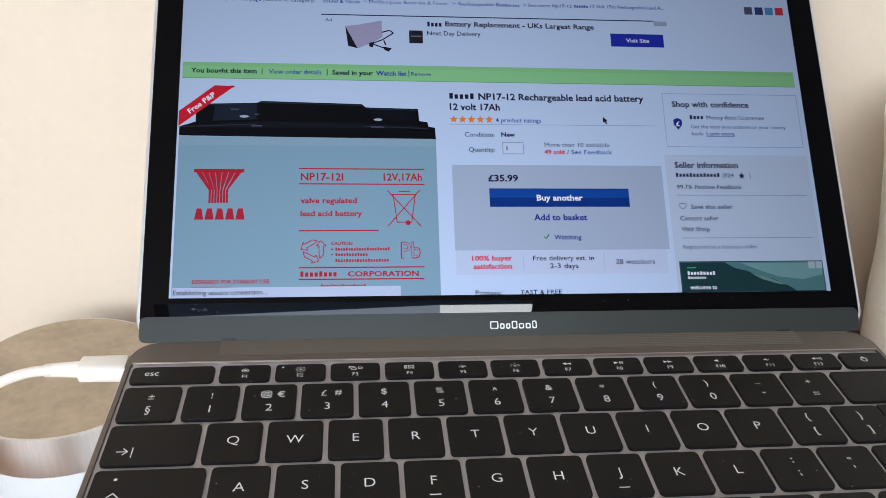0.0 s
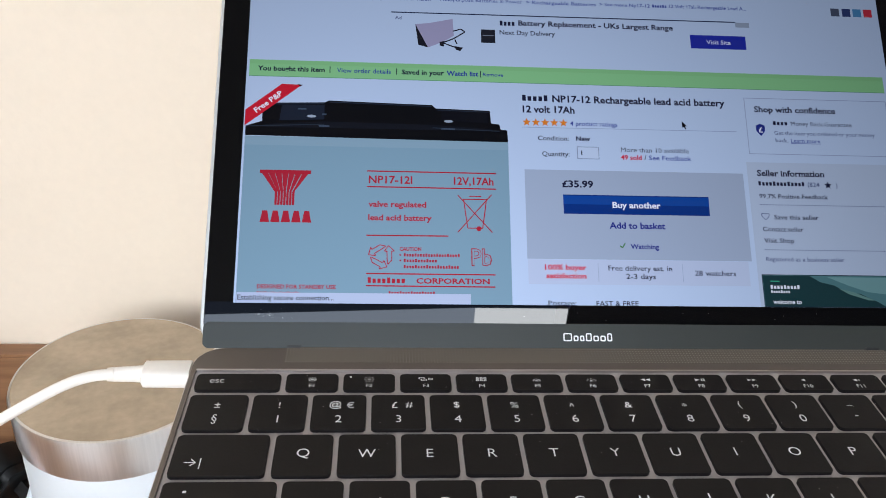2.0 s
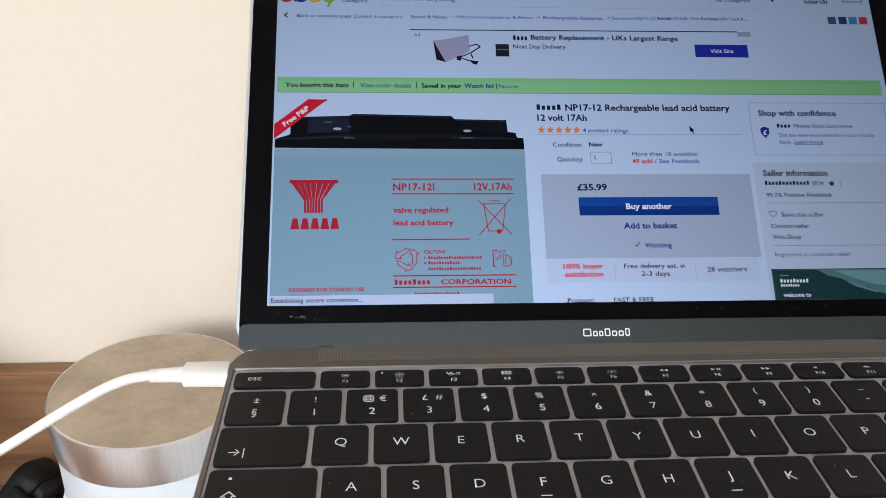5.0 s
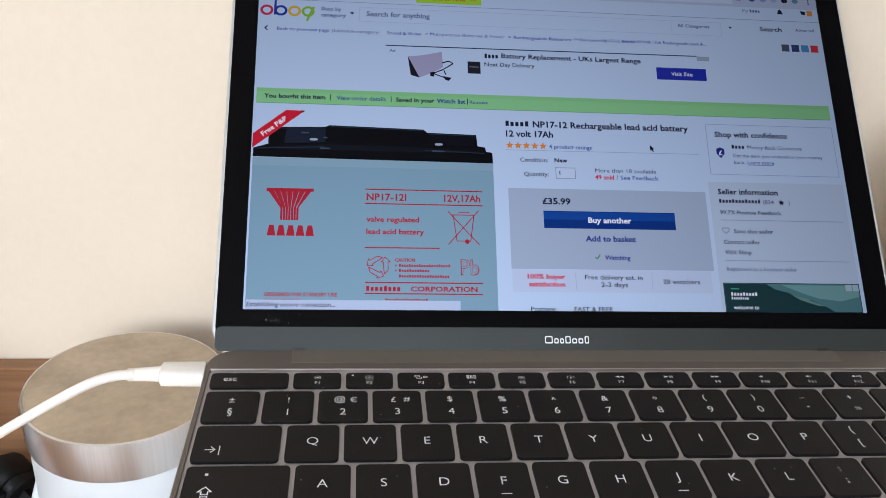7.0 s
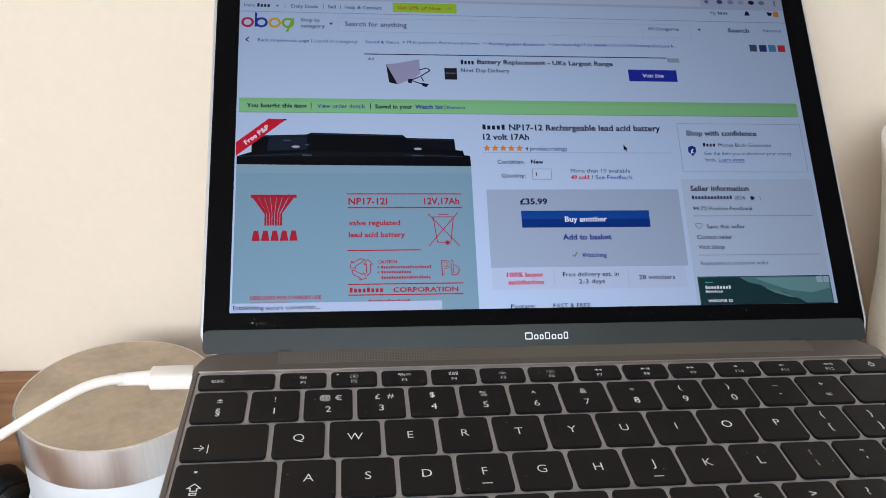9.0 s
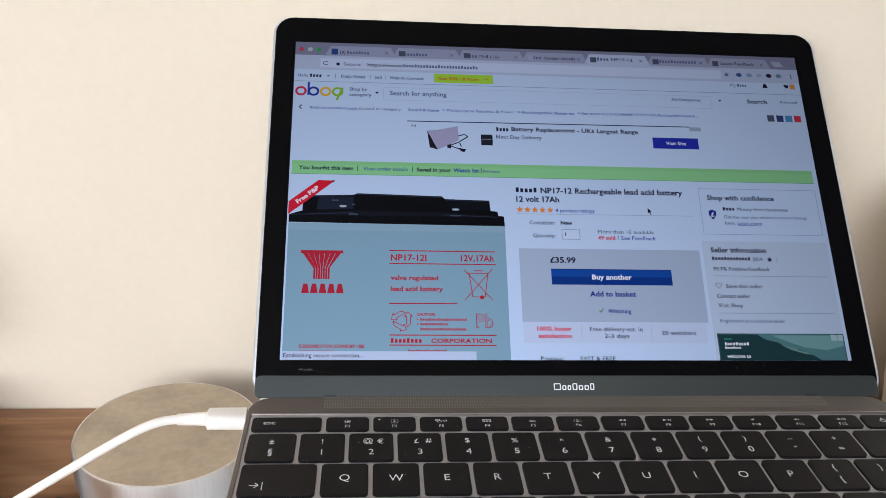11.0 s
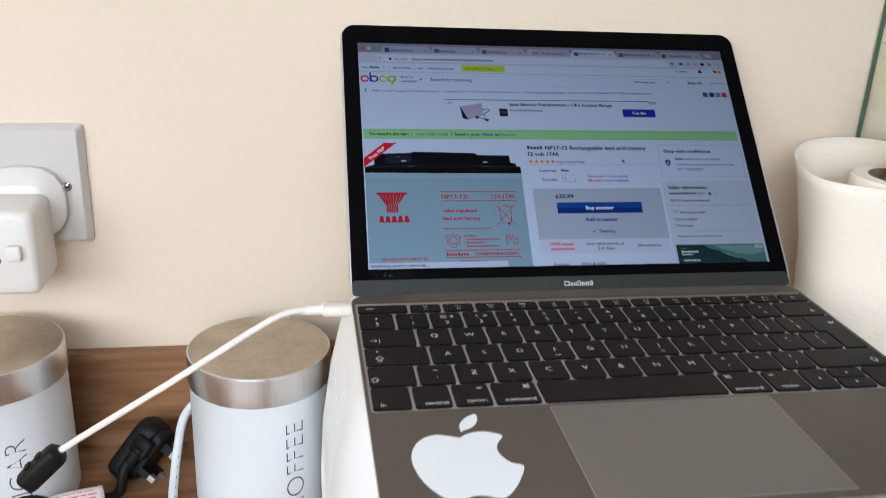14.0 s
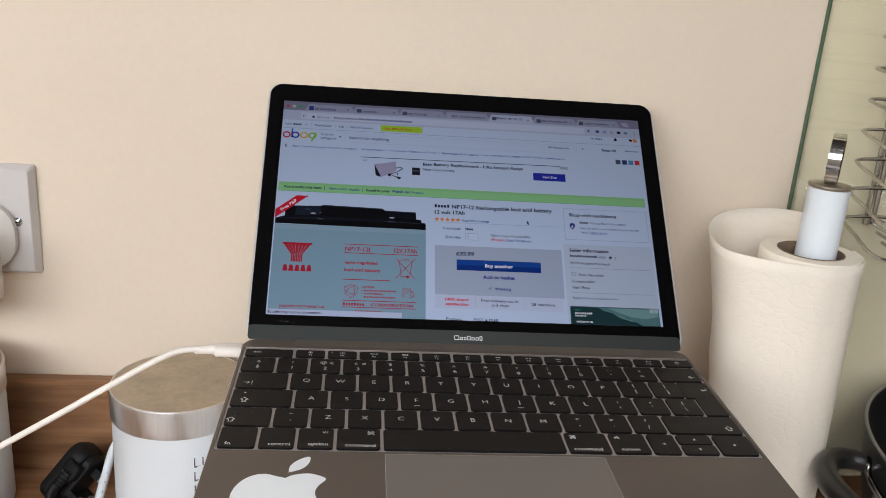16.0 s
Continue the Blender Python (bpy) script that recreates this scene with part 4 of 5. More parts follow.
for v in (600.5, 690):
    for k in range(46):
        area("dot_rule", 985 + 6 * k, v - 0.8, 988 + 6 * k, v + 0.8, GREY, 3)
hp = [(993 + 8 * math.sin(t) ** 3, 623 - 6.5 * (math.cos(t) - 0.35 * math.cos(2 * t) - 0.12 * math.cos(3 * t))) for t in [k * 0.449 for k in range(14)]]
for i in range(14):
    line(*hp[i], *hp[(i + 1) % 14], 1.3, GREY, 4, "icon")
words("Save this seller", 1010, 1098, 625, 13.5, INK)
words("Contact seller", 985, 1065, 649, 13.5, INK)
words("Visit Shop", 985, 1044, 671.5, 13.5, INK)
words("Registered as a business seller", 985, 1139, 708, 12, GREY)
area("side_advert", 973, 738, 1271, 800, tone(74, 116, 124), 2, "teal picture advert")
poly("side_advert", [(975, 740), (1066, 740), (1086, 752), (1112, 758), (1130, 768), (1162, 774), (1196, 790), (1212, 800), (975, 800)], tone(26, 56, 62), 3, "dark wave in the advert")
poly("side_advert", [(1100, 742), (1268, 742), (1268, 766), (1226, 776), (1176, 770), (1140, 758)], tone(104, 146, 152), 3, "pale sky in the advert")
poly("side_advert", [(1120, 764), (1150, 771), (1188, 786), (1176, 786), (1140, 775)], tone(92, 130, 128), 4, "breaking crest in the advert")
frame_line("side_advert", 973, 738, 1271, 800, tone(28, 44, 60), 1.4, 5)
hidden_word(988, 1046, 762, 11, PALE, 5)
hidden_word(988, 1026, 771, 8, PALE, 5)
area("icon", 988, 750, 1006, 752, tone(60, 170, 140), 5)
words("welcome to", 990, 1045, 790, 12, PALE, 0.01, 6)
area("icon", 1240, 740, 1254, 754, tone(150, 176, 190), 6)
area("icon", 1256, 740, 1269, 754, tone(150, 176, 190), 6)
# pointer
poly("pointer", [(844, 432), (844, 446), (847.2, 443.2), (849.6, 449), (852, 448), (849.6, 442.4), (854, 442.4)], tone(12, 14, 24), 7, "black mouse pointer")

# sticker, a bitten-fruit shape
FRUIT = [(0, 18), (4, 20.5), (10, 21.6), (15, 20.2), (18.6, 17.6), (15.8, 13.4), (14.2, 9), (15, 4), (18, -0.5), (22.6, -3.2), (19.8, -10), (16, -16), (11.6, -20.6), (8, -21.4), (3.4, -19.6), (-1.4, -19.2), (-6, -20.8), (-10.6, -20.8), (-15, -17.2), (-19.2, -10.6), (-21.8, -3), (-22.8, 4.4), (-21.6, 11), (-18.4, 16.6), (-13.8, 20), (-9, 20.8), (-4, 19.2)]
fruit_line = smooth_line([(x, y, 0) for x, y in FRUIT + FRUIT[:1]], 4)[:-1]
sticker = tagged(part("sticker", finish("sticker", flat_shape([(v.x / 1000, v.y / 950) for v in fruit_line], 0.0, 0.00015), M_STICKER), None, "", LAP @ Matrix.Translation((-0.1022, -0.1792 - LY, 0.00002))), "white bitten-fruit sticker on the palm rest", "sticker")
LEAF = [(1, 0), (1.4, 5), (4.6, 9.6), (9.4, 12.2), (9.4, 7.4), (6.4, 2.8)]
leaf_line = smooth_line([(x, y, 0) for x, y in LEAF + LEAF[:1]], 4)[:-1]
part("leaf", finish("leaf", flat_shape([(v.x / 940, v.y / 930) for v in leaf_line], 0.0, 0.00015), M_STICKER), sticker, "", Matrix.Translation((0.0000, 0.0234, 0)))

# ---- wall socket and charger ----
FACE = Matrix.Rotation(radians(90), 4, "X")  # local z points out of the wall
sock = thing("wall_socket", (-0.3595, WALL_Y, 0.2085), "white plastic wall socket plate with a charger plugged in", "socket", m=Matrix.Translation((-0.3595, WALL_Y, 0.2062)) @ FACE)
part("plate", finish("plate", loft([[(x, y, z) for x, y in outline(0.086 - 2 * i, 0.086 - 2 * i, 0.0022, 3)] for i, z in ((0, 0), (0, 0.003), (0.0030, 0.0088), (0.0036, 0.0092))]), M_SOCKET), sock)
for sx in (-1, 1):
    scr = part("screw", finish("screw", lathe([(0.0034, 0.0085), (0.0034, 0.0096), (0.0022, 0.0106), (0.0004, 0.0110)], 16), M_CHROME, True), sock, "small domed steel screw", Matrix.Translation((sx * 0.0302, 0, 0)))
    part("slot", finish("slot", block((-0.0026, -0.0004, 0.0106), (0.0026, 0.0004, 0.01115)), M_KEYSIDE), scr)

charger = thing("plug_charger", (-0.3595, WALL_Y - 0.0092, 0.198), "white plug-in charger with a boxy body", "charger", m=Matrix.Translation((-0.3570, WALL_Y - 0.0092, 0.196)) @ FACE)
part("plug_base", finish("plug_base", loft([[(x, y, z) for x, y in outline(0.055 - 2 * i, 0.052 - 2 * i, 0.021 - i, 4)] for i, z in ((0.0015, 0.0), (0, 0.0015), (0, 0.0070), (0.0015, 0.0085), (0.0100, 0.0160), (0.0120, 0.0168))]), M_PLUG, True), charger)
body_m = Matrix.Translation((-0.004, -0.019, 0.012))
cb = part("box", finish("box", loft([[(x, y, z) for x, y in outline(0.046 - 2 * i, 0.058 - 2 * i, 0.006, 5)] for i, z in ((0.001, 0.0), (0, 0.002), (0, 0.040), (0.0012, 0.0428), (0.004, 0.0445))]), M_PLUG, True), charger, "boxy white charger body", body_m)
part("port", finish("port", slab(0.011, 0.005, 0.0024, 0.044, 0.0448, 0, 5, -0.004, -0.004), M_PRINT), cb, "dark cable port")
part("port_plug", finish("port_plug", slab(0.009, 0.010, 0.002, 0.0445, 0.049, 0.001, 4, 0.0105, 0.002), M_PLUG, True), cb, "small white button")


# ---- canisters ----
def curved_letters(text, material, radius, z0, z1, a0, a1):
    """Letters that run up a cylinder: their feet at angle a1, their heads at a0 (degrees from the front, to the right)."""
    me = letter_mesh(text, 1.0, material, 1.0, -0.022, fineness=8)
    ys = [v.co.y for v in me.vertices]
    lo, hi = min(ys), max(ys)
    for v in me.vertices:
        z = z0 + (z1 - z0) * v.co.x
        a = radians(a1 + (a0 - a1) * (v.co.y - lo) / (hi - lo))
        v.co = (radius * math.sin(a), -radius * math.cos(a), z)
    return me


CR, CH = 0.0476, 0.097
CAN_BODY = finish("canister_body", lathe([(0.044, 0.0), (0.0468, 0.0012), (CR, 0.004), (CR, CH - 0.001), (CR + 0.0006, CH), (CR - 0.002, CH)], 96), M_ENAMEL, True)
CAN_BAND = finish("canister_band", lathe([(0.0470, CH - 0.0002), (0.0486, CH), (0.0487, CH + 0.0195), (0.0482, CH + 0.0210), (0.0472, CH + 0.0213), (0.0470, CH + 0.0205)], 96, False), M_STEEL, True)
CAN_TOP = finish("canister_top", lathe([(0.0471, CH + 0.0205), (0.0471, CH + 0.0213), (0.0455, CH + 0.0209), (0.03, CH + 0.0209), (0.002, CH + 0.0209)], 96), M_STEEL_TOP, True)


def canister(x, y, text, label, top):
    c = thing("storage_canister", (x, y, CT), label, "canister", "canisters on the worktop")
    part("body", CAN_BODY, c, "white enamelled body")
    lid_ob = part("lid", CAN_BAND, c, "brushed steel lid")
    part("lid_top", CAN_TOP, lid_ob, "stained brushed steel top", Matrix.Rotation(top, 4, "Z"))
    part("lettering", curved_letters(text, M_PRINT, CR + 0.0002, 0.008, 0.008 + 0.0122 * len(text), 21.5, 37), c, "dark grey printed word")
    return c


canister(-0.198, 0.0687, "COFFEE", "white coffee canister with a brushed steel lid", 0.4)
canister(-0.3775, 0.0826, "SUGAR", "white sugar canister with a brushed steel lid", 2.1)

# ---- toaster under the laptop ----
toaster = thing("toaster", (0.0028, -0.035, CT), "white toaster with ribbed sides carrying the laptop", "toaster")
TOP_Z = LZ - 0.0095 - CT
TR = [(0.3085, 0.174, 0.040, 0.008), (0.3180, 0.182, 0.044, 0.012), (0.3205, 0.187, 0.046, 0.05), (0.3185, 0.190, 0.046, 0.09), (0.3080, 0.188, 0.044, 0.13), (0.2930, 0.180, 0.040, TOP_Z - 0.014), (0.2785, 0.168, 0.034, TOP_Z - 0.004), (0.2665, 0.150, 0.028, TOP_Z)]
part("body", finish("body", loft([[(x, y, z) for x, y in outline(w, h, r, 10)] for w, h, r, z in TR]), M_TOASTER, True), toaster, "white plastic body")
for sx in (-1, 1):
    for sy in (-1, 1):
        part("foot", finish("foot", lathe([(0.009, 0.0), (0.010, 0.001), (0.010, 0.0085)], 16), M_KEYSIDE), toaster, "black rubber foot", Matrix.Translation((sx * 0.11, sy * 0.07, 0)))


def side_x(z):
    for (w0, _, _, z0), (w1, _, _, z1) in zip(TR, TR[1:]):
        if z0 <= z <= z1:
            return (w0 + (w1 - w0) * (z - z0) / (z1 - z0)) / 2
    return TR[-1][0] / 2


for k in range(9):
    y = -0.030 + 0.0090 * k
    pts = [(-side_x(z) + 0.0009, y, z) for z in (0.02, 0.05, 0.08, 0.11, 0.135, TOP_Z - 0.018)]
    part("rib", finish("rib", tube(smooth_line(pts, 3), 0.0013, 6), M_TOASTER, True), toaster, "thin vertical rib")
front = part("front_panel", finish("front_panel", slab(0.148, 0.118, 0.004, 0, 0.0045, 0.001, 3, 0, 0), M_TOASTER_FRONT), toaster, "cream front panel between the levers", Matrix.Translation((-0.0003, -0.0935, 0.075)) @ FACE)
for k in range(11):
    part("groove", finish("groove", slab(0.0016, 0.108, 0.0006, 0.0040, 0.00475, 0.0002, 2, -0.065 + 0.0130 * k, 0), M_TOASTER_FRONT), front)


def lever(x, top, paddle):
    lv = part("lever", finish("lever", slab(0.0118, 0.036, 0.0056, 0, 0.030, 0.0012, 6), M_CHROME, True), toaster, "polished chrome lever", Matrix.Translation((x, -0.0945, top - 0.018)) @ FACE)
    part("lever_insert", finish("lever_insert", slab(0.0072, 0.0300, 0.0034, 0.029, 0.0304, 0.0003, 6, 0, -0.001), M_SMOKE, True), lv, "dark lever insert")
    if paddle:
        part("paddle", finish("paddle", slab(0.036, 0.020, 0.002, 0, 0.005, 0.0015, 4), M_SMOKE, True), lv, "dark glossy lever paddle", FACE.inverted() @ Matrix.Translation((0.004, -0.034, -0.005)))


lever(-0.0798, 0.142, False)
lever(0.0742, 0.142, True)

# ---- kitchen roll on its holder ----
holder = thing("paper_towel_holder", (0.2475, 0.0405, CT), "white paper towel holder with a chrome ring on top", "towel holder")
part("foot_band", finish("foot_band", lathe([(0.0725, 0.0), (0.0750, 0.001), (0.0750, 0.0150), (0.0740, 0.0165), (0.07, 0.0165)], 96), M_STEEL, True), holder, "polished steel base band")
part("foot_plate", finish("foot_plate", lathe([(0.0742, 0.0162), (0.0744, 0.0180), (0.0728, 0.0200), (0.066, 0.0210), (0.004, 0.0215)], 96), M_ENAMEL, True), holder, "white enamelled base")
badge = []
for k in range(9):
    a = radians(-74 + 17 * k / 8)
    badge.append((0.0753 * math.cos(a), 0.0753 * math.sin(a)))
part("badge", finish("badge", loft([[(x, y, 0.0050) for x, y in badge], [(x, y, 0.0120) for x, y in badge]], False, False), M_PRINT), holder, "dark maker's badge")
part("pole", finish("pole", lathe([(0.0138, 0.019), (0.0138, 0.2), (0.0136, 0.292)], 48), M_ENAMEL, True), holder, "white enamelled pole")
part("pole_cap", finish("pole_cap", lathe([(0.0138, 0.2915), (0.0143, 0.2925), (0.0141, 0.2938), (0.001, 0.2942)], 48), M_STEEL_TOP, True), holder, "steel cap on the pole")
rings = []
for x, rr in ((-0.0040, 0.0176), (0.0040, 0.0176), (0.0040, 0.0162), (-0.0040, 0.0162), (-0.0040, 0.0176)):
    rings.append([(x, 0.86 * rr * math.cos(2 * math.pi * k / 40), 0.3112 + rr * math.sin(2 * math.pi * k / 40)) for k in range(40)])
part("ring", finish("ring", loft(rings, True, False), M_CHROME, True), holder, "flat chrome ring", Matrix.Rotation(radians(-33.5), 4, "Z"))

roll = thing("paper_towel_roll", (0.2425, 0.0385, CT + 0.0215), "white embossed kitchen paper roll with a loose outer sheet", "paper towel")
RH = 0.2245
part("roll", finish("roll", lathe([(0.0225, 0.0), (0.0380, 0.0), (0.0388, 0.001), (0.0338, RH - 0.0015), (0.0326, RH), (0.0225, RH)], 96, False), M_PAPER, True), roll, "wound kitchen paper")
part("core", finish("core", lathe([(0.0225, 0.0), (0.0225, RH + 0.0004), (0.0212, RH + 0.0004), (0.0212, 0.0)], 64, False), M_CARD, True), roll, "brown cardboard core")
SHEET = [(0.0345, 0.0040), (0.0270, -0.0225), (0.0000, -0.0360), (-0.0275, -0.0325), (-0.0485, -0.0225), (-0.0625, -0.0085), (-0.0665, 0.0115), (-0.0600, 0.0395), (-0.0390, 0.0645), (-0.0125, 0.0795), (0.0155, 0.0835), (0.0320, 0.0750), (0.0390, 0.0600), (0.0355, 0.0400)]
sheet_line = smooth_line([(x, y, 0) for x, y in SHEET], 8)
sh = loft([[(v.x, v.y, z) for v in sheet_line] for z in [RH * k / 24 for k in range(25)]], False, False)
for v in sh.verts:
    # the sheet hugs the roll towards its foot and flares towards the top
    q = 0.9 * (1 - math.exp(-(RH - v.co.z) / 0.11)) * max(0.0, min(1.0, (0.02 - v.co.x) / 0.04))
    d = max(0.02, math.hypot(v.co.x, v.co.y))
    tight = min(1.0, (0.0352 + 0.0050 * (1 - v.co.z / RH)) / d)
    v.co.x *= 1 - q * (1 - tight)
    v.co.y *= 1 - q * (1 - tight)
    d = math.hypot(v.co.x, v.co.y)
    out = max(1.0, (0.0396 - 0.0050 * v.co.z / RH) / d)
    v.co.x *= out
    v.co.y *= out
    k = 0.0010 * min(1.0, max(0.0, d - 0.037) / 0.01) * noise.noise(Vector((v.co.x * 40, v.co.y * 40, v.co.z * 26)))
    v.co.x += k
    v.co.y -= k
    s = max(0.0, min(1.0, (v.co.y + 0.0085) / 0.085))
    v.co.z += 0.0085 * s * s * (3 - 2 * s) * v.co.z / RH
sh_me = finish("loose_sheet", sh, M_PAPER, True)
sh_ob = part("loose_sheet", sh_me, roll, "loose outer sheet standing off the roll")
sol = sh_ob.modifiers.new("thickness", "SOLIDIFY")
sol.thickness = 0.0006

# ---- wok ----
pan = thing("wok", (0.4637, -0.0427, CT), "black non-stick wok with a bare metal rim", "pan")
PH = 0.1148
part("bowl", finish("bowl", lathe([(0.125, 0.0), (0.136, 0.003), (0.152, 0.025), (0.161, 0.055), (0.1665, 0.085), (0.1688, PH - 0.001), (0.1692, PH)], 128, False), M_PAN_OUT, True), pan, "dark outside of the wok")
part("rim", finish("rim", lathe([(0.1692, PH - 0.0012), (0.1705, PH - 0.001), (0.1705, PH + 0.0006), (0.1694, PH + 0.0010), (0.1682, PH + 0.0004), (0.1680, PH - 0.001)], 128, False), M_PAN_RIM, True), pan, "bare metal rim")
part("inside", finish("inside", lathe([(0.1681, PH)] + [(0.1681 * math.cos(0.5 * math.pi * k / 16) ** 0.62, PH - 0.0035 - (PH - 0.0085) * math.sin(0.5 * math.pi * k / 16)) for k in range(1, 16)] + [(0.002, 0.005)], 128, False), M_PAN, True), pan, "black non-stick inside")
HZ = 0.102
HALF = [(-0.1702, 0.0417), (-0.1812, 0.0464), (-0.1925, 0.0447), (-0.2045, 0.0333), (-0.2110, 0.0167)]
hl = smooth_line([(x, y, HZ) for x, y in HALF] + [(-0.2125, 0.0, HZ)] + [(x, -y, HZ) for x, y in HALF[::-1]], 6)
n_h = len(hl)
hr = [0.0067 + 0.0016 * math.sin(math.pi * k / (n_h - 1)) ** 0.5 for k in range(n_h)]
hd = part("handle", finish("handle", tube(hl, hr, 16), M_BAKELITE, True), pan, "thick black rubberised loop handle")
for sy in (1, -1):
    wire = [(-0.174, 0.0425, HZ), (-0.166, 0.0475, HZ - 0.001), (-0.1620, 0.0490, HZ - 0.005), (-0.1635, 0.0450, HZ - 0.011), (-0.1660, 0.036, HZ - 0.013), (-0.1675, 0.018, HZ - 0.016)]
    part("handle_wire", finish("handle_wire", tube(smooth_line([(x, sy * y, z) for x, y, z in wire], 5), [0.0030] * 12 + [0.0026] * 14, 10, False, 1.0), M_CHROME, True), hd, "bent steel handle wire")
    part("rivet", finish("rivet", lathe([(0.0048, 0.0), (0.0042, 0.0022), (0.001, 0.0032)], 16), M_CHROME, True), hd, "steel rivet", Matrix.Translation((-0.1645, sy * 0.026, HZ - 0.020)) @ Matrix.Rotation(radians(-66), 4, "Y"))

# ---- wire rack on the splashback ----
rack = thing("wire_rack", (0.30, WALL_Y - 0.0125, 0.240), "chromed wire rack hanging on the glass splashback", "wire rack")
RX = 0.30
for x in (0.3400, 0.3458):
    part("rod", finish("rod", tube([(x - RX, -0.001, -0.004), (x - RX, -0.001, 0.50)], 0.0022, 10), M_WIRE, True), rack, "upright chrome rod")
HOOP = [(0.70, 0.128), (0.50, 0.128), (0.352, 0.128), (0.330, 0.127), (0.314, 0.121), (0.304, 0.104), (0.290, 0.062), (0.279, 0.030), (0.278, 0.014), (0.289, 0.006), (0.310, 0.004), (0.40, 0.004), (0.70, 0.004)]
hoop_line = smooth_line([(x - RX, y - (WALL_Y - 0.0125), 0) for x, y in HOOP], 6)
HOOP_ME = finish("hoop", tube(hoop_line, 0.0014, 8), M_WIRE, True)
for k in range(10):
    part("hoop", HOOP_ME, rack, "", Matrix.Translation((0, 0, 0.004 + 0.0236 * k)))
for k in range(26):
    x = 0.298 + 0.0125 * k
    y0 = 0.127 if x > 0.327 else 0.127 - (0.327 - x) * 2.2
    part("base_wire", finish("base_wire", tube([(x - RX, 0.004 - (WALL_Y - 0.0125), 0.0015), (x - RX + 0.012, y0 - (WALL_Y - 0.0125), 0.0015)], 0.0012, 8), M_WIRE, True), rack)

# ---- cables and small things on the worktop ----
lead = thing("charging_cable", (-0.157, -0.0226, 0.1803), "white charging cable plugged into the laptop", "cable")
LX, LYY, LZZ = -0.157, -0.0226, 0.1803
part("connector", finish("connector", loft([[(x, y, z) for x, y in outline(a, b, 0.0028, 4)] for a, b, z in ((0.0046, 0.0078, 0.0), (0.0066, 0.0102, 0.0008), (0.0068, 0.0105, 0.0155), (0.0062, 0.0098, 0.0163))]), M_CABLE, True), lead, "white plastic connector", Matrix.Rotation(radians(90), 4, "Y"))
part("strain_relief", finish("strain_relief", tube([(0.001, 0, 0), (-0.004, 0.0002, -0.0002), (-0.0118, 0.001, -0.001)], [0.0030, 0.0027, 0.0024], 14), M_CABLE, True), lead, "white strain relief")
cab = [(-0.1665, -0.0227, 0.1803), (-0.174, -0.0244, 0.1804), (-0.182, -0.0275, 0.1790), (-0.195, -0.0318, 0.1732), (-0.215, -0.0355, 0.1616), (-0.245, -0.0382, 0.1429), (-0.285, -0.0398, 0.1180), (-0.3060, -0.0410, 0.1045)]
part("cable", finish("cable", tube(smooth_line([(x - LX, y - LYY, z - LZZ) for x, y, z in cab], 8), 0.0019, 12), M_CABLE, True), lead, "white cable sheath")

fa, fb = Vector((-0.3010, -0.0410, 0.1080)), Vector((-0.3210, -0.0440, 0.0890))
fdir = (fb - fa).normalized()
fm = Matrix.Translation(fa) @ fdir.to_track_quat("Z", "Y").to_matrix().to_4x4()
ferrite = thing("ferrite_clip", fa, "black clip-on ferrite choke round the cable", "ferrite choke", m=fm)
FL = (fb - fa).length
part("shell", finish("shell", loft([[(x, y, z) for x, y in outline(a, a, 0.004, 4)] for a, z in ((0.008, 0.0), (0.0118, 0.0020), (0.0124, 0.005), (0.0124, FL - 0.004), (0.0118, FL - 0.001), (0.008, FL))]), M_BLACK, True), ferrite, "black plastic shell")
for zz in (0.010, FL - 0.010):
    part("latch", finish("latch", slab(0.005, 0.004, 0.0008, 0.0, 0.0012, 0.0004, 2), M_BLACK), ferrite, "small moulded latch", Matrix.Translation((0, 0.0062, zz)) @ Matrix.Rotation(radians(-90), 4, "X"))
loop = thing("black_cable", (-0.33, 0.015, CT), "black cable looping over the worktop", "cable")
lp = [(-0.3480, -0.0460, 0.0700), (-0.3320, -0.0440, 0.0760), (-0.3190, -0.0380, 0.0750), (-0.3110, -0.0280, 0.0610), (-0.3120, -0.0140, 0.0370), (-0.323, -0.004, 0.008), (-0.335, -0.010, CT + 0.003), (-0.36, -0.016, CT + 0.003)]
part("sheath", finish("sheath", tube(smooth_line([(x + 0.33, y - 0.015, z - CT) for x, y, z in lp], 8), 0.0022, 10), M_BLACK, True), loop)

PL = Vector((0.60, 0.22, 0.77)).normalized()  # up the plug
PP = Vector((0.85, -0.45, -0.25))  # along its pins
PP = (PP - PL * PP.dot(PL)).normalized()
PW = PL.cross(PP)
PM = Matrix((PP, PW, PL)).transposed().to_4x4()
PM.translation = (-0.2960, 0.1040, 0.0180)
adapter = thing("mains_plug", None, "black moulded mains plug lying tilted on the worktop", "plug", m=PM)


def across(rings, r):
    """Skins rounded plates stacked along the pins: width, height, middle y and z, x."""
    return loft([[(x, y, z) for y, z in outline(w, h, min(r, w / 2.2), 5, cy, cz)] for w, h, cy, cz, x in rings])


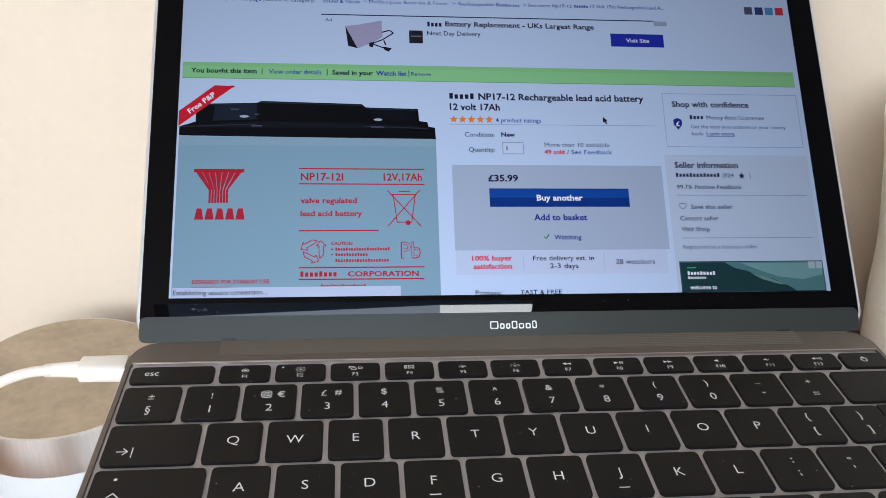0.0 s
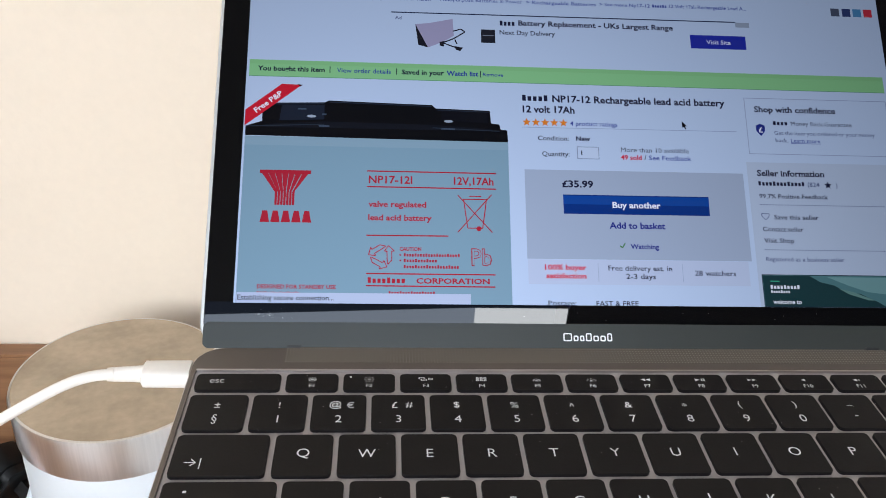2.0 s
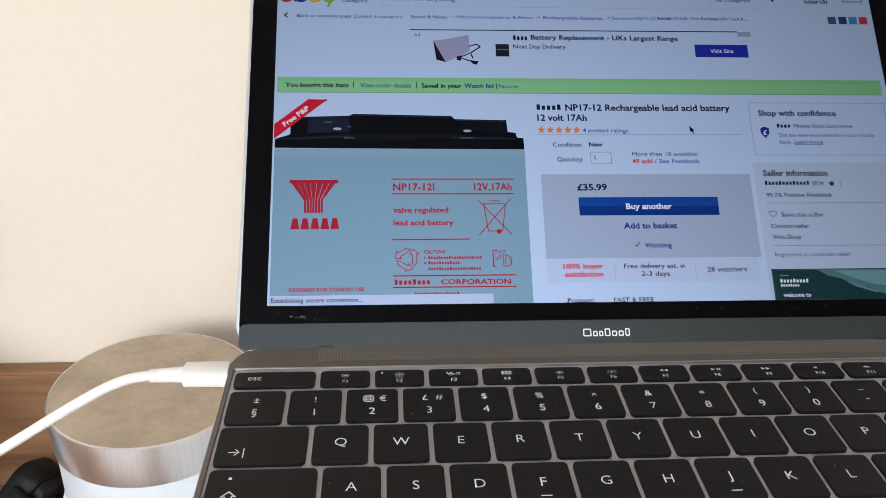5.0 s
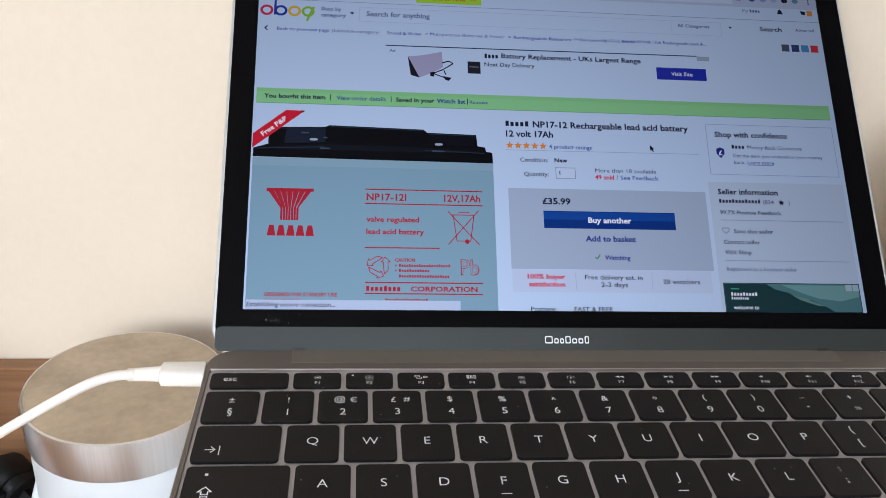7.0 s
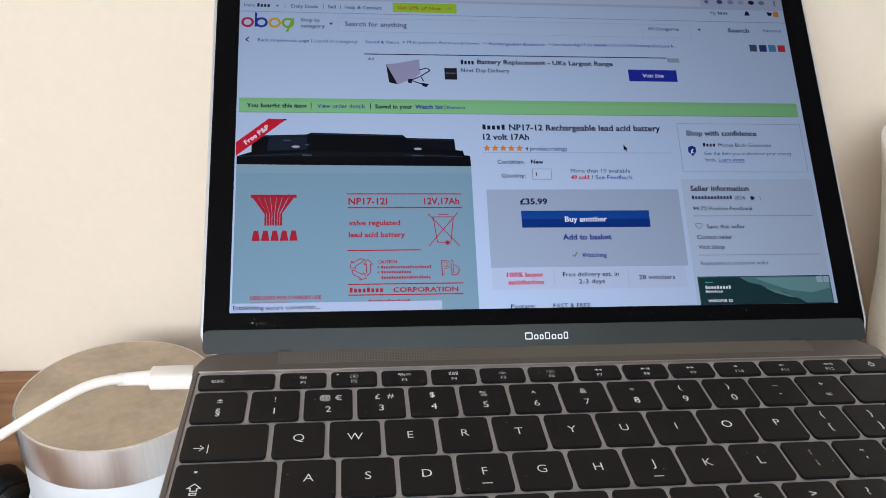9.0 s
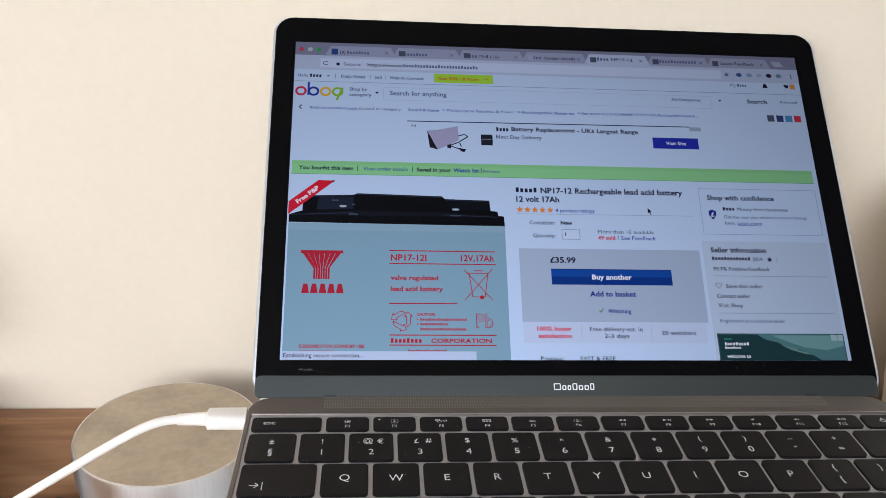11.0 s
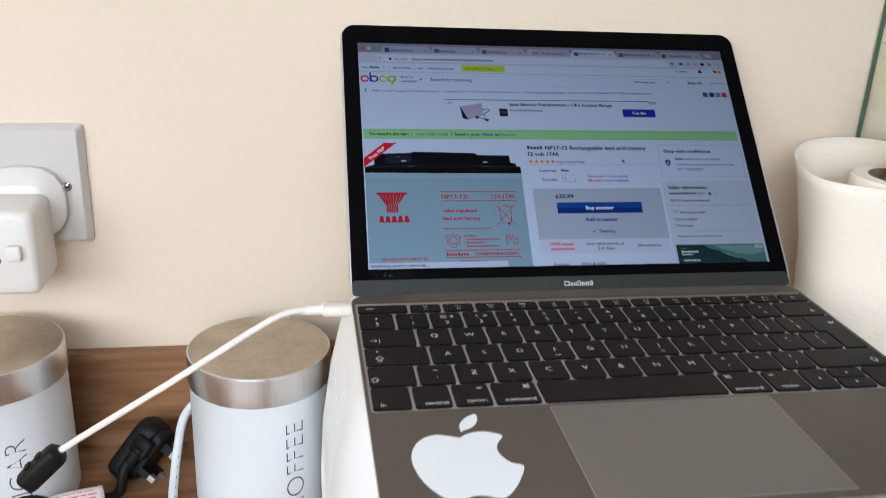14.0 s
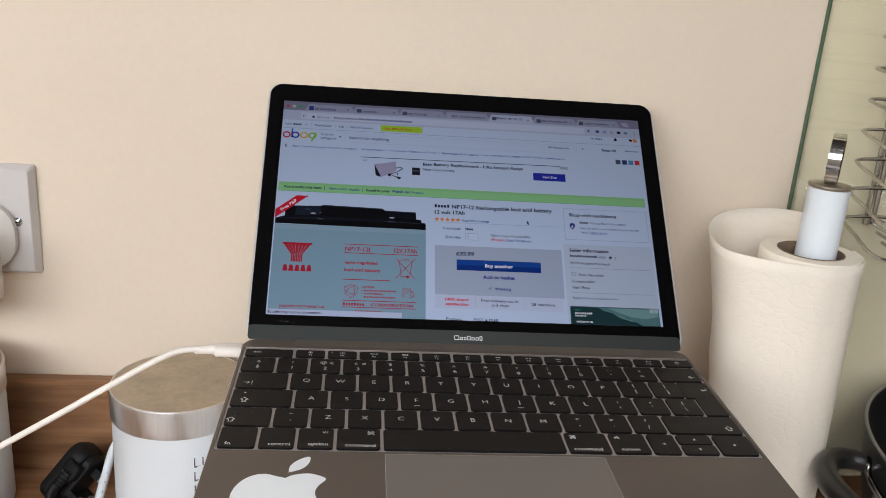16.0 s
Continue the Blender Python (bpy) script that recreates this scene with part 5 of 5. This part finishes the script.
part("body", finish("body", across([(0.020, 0.041, 0, 0, -0.0005), (0.0255, 0.0465, 0, 0, 0.0008), (0.028, 0.049, 0, 0, 0.004), (0.028, 0.049, 0, 0, 0.0140), (0.026, 0.047, 0, 0, 0.0162), (0.024, 0.044, 0, 0, 0.0167)], 0.008), M_BLACK, True), adapter, "black moulded body with rounded corners")
part("front_plate", finish("front_plate", across([(0.024, 0.040, 0.001, 0.003, 0.0165), (0.024, 0.040, 0.001, 0.003, 0.0215), (0.022, 0.037, 0.001, 0.003, 0.0228)], 0.006), M_BLACK, True), adapter, "black plate carrying the pins")
part("rear_grip", finish("rear_grip", across([(0.006, 0.012, -0.0142, 0.0075, 0.0075), (0.008, 0.014, -0.0142, 0.0075, 0.0090), (0.008, 0.014, -0.0142, 0.0075, 0.0205), (0.006, 0.012, -0.0142, 0.0075, 0.0216)], 0.002), M_BLACK, True), adapter, "raised black cable grip")
for yy, zz, w, d in ((0.002, 0.012, 0.0020, 0.0032), (-0.007, -0.008, 0.0032, 0.0020), (0.009, -0.008, 0.0032, 0.0020)):
    pin = part("pin", finish("pin", block((0.028, yy - w, zz - d), (0.0360, yy + w, zz + d)), M_PAN_RIM), adapter, "flat brass-grey pin")
    part("pin_sleeve", finish("pin_sleeve", block((0.0215, yy - w - 0.0004, zz - d - 0.0004), (0.0305, yy + w + 0.0004, zz + d + 0.0004)), M_BLACK), pin, "black insulating sleeve")
PI = PM.inverted()
flex = [Vector((0.0145, -0.0160, 0.005)), Vector((0.0155, -0.0185, -0.003)), Vector((0.0170, -0.0220, -0.011))] + [PI @ Vector(p) for p in ((-0.300, 0.068, -0.001), (-0.310, 0.055, 0.003), (-0.318, 0.040, 0.008))]
fl = smooth_line(flex, 8)
part("flex", finish("flex", tube(fl, [0.0050 - 0.00009 * k + (0.0005 if k % 3 == 0 else 0) for k in range(16)] + [0.0035] * (len(fl) - 16), 12), M_BLACK, True), adapter, "black flex with a ribbed strain relief")

tag = thing("paper_tag", (-0.318, 0.038, CT + 0.010), "white paper tag with pink print on the black flex", "tag", m=Matrix.Translation((-0.3240, 0.0310, CT + 0.0155)) @ Matrix.Rotation(radians(20), 4, "Z") @ Matrix.Rotation(radians(24), 4, "X"))


def bend(x, y):
    return 0.0016 * math.sin((x + 0.02) * 90) + 0.0009 * math.sin(y * 160)


tg = bmesh.new()
grid = [[tg.verts.new((-0.024 + 0.048 * i / 14, -0.017 + 0.034 * j / 10, bend(-0.024 + 0.048 * i / 14, -0.017 + 0.034 * j / 10))) for j in range(11)] for i in range(15)]
for i in range(14):
    for j in range(10):
        tg.faces.new((grid[i][j], grid[i + 1][j], grid[i + 1][j + 1], grid[i][j + 1]))
sheet = part("sheet", finish("sheet", tg, M_TAG, True), tag)
so = sheet.modifiers.new("thickness", "SOLIDIFY")
so.thickness = 0.0003
tr = random.Random(9)
for j in range(11):
    x = -0.021
    y = 0.0142 - 0.0028 * j
    while x < 0.019:
        w = tr.uniform(0.003, 0.009)
        pb2 = bmesh.new()
        xs = [x, x + w / 2, min(x + w, 0.022)]
        lo = [pb2.verts.new((q, y - 0.0006, bend(q, y) + 0.0003)) for q in xs]
        hi = [pb2.verts.new((q, y + 0.0006, bend(q, y) + 0.0003)) for q in xs]
        for i in range(2):
            pb2.faces.new((lo[i], lo[i + 1], hi[i + 1], hi[i]))
        part("print_bar", finish("print_bar", pb2, M_PINK), sheet, "pink printed line")
        x += w + 0.0014

mains = thing("white_mains_cable", (-0.26, 0.02, CT), "white mains cable running behind the coffee canister", "cable")
mp = [(-0.250, -0.060, CT + 0.0034), (-0.2575, -0.020, CT + 0.0034), (-0.2585, 0.025, CT + 0.0036), (-0.2612, 0.060, CT + 0.009), (-0.2608, 0.088, 0.018), (-0.2560, 0.107, 0.037), (-0.2390, 0.120, 0.046), (-0.2100, 0.126, 0.040), (-0.18, 0.126, 0.02)]
part("sheath", finish("sheath", tube(smooth_line([(x + 0.26, y - 0.02, z - CT) for x, y, z in mp], 8), 0.0033, 12), M_ENAMEL, True), mains, "white cable sheath")
ml = smooth_line([(x + 0.26, y - 0.02, z - CT) for x, y, z in mp], 8)
for k in range(8, 40, 2):
    a, b = ml[k], ml[k] + (ml[k + 1] - ml[k]) * 0.55
    part("print_bar", finish("print_bar", tube([a + Vector((0.0018, -0.0006, 0.0025)), b + Vector((0.0018, -0.0006, 0.0025))], 0.0005, 5), M_PRINT_GREY), mains, "small grey print on the sheath")
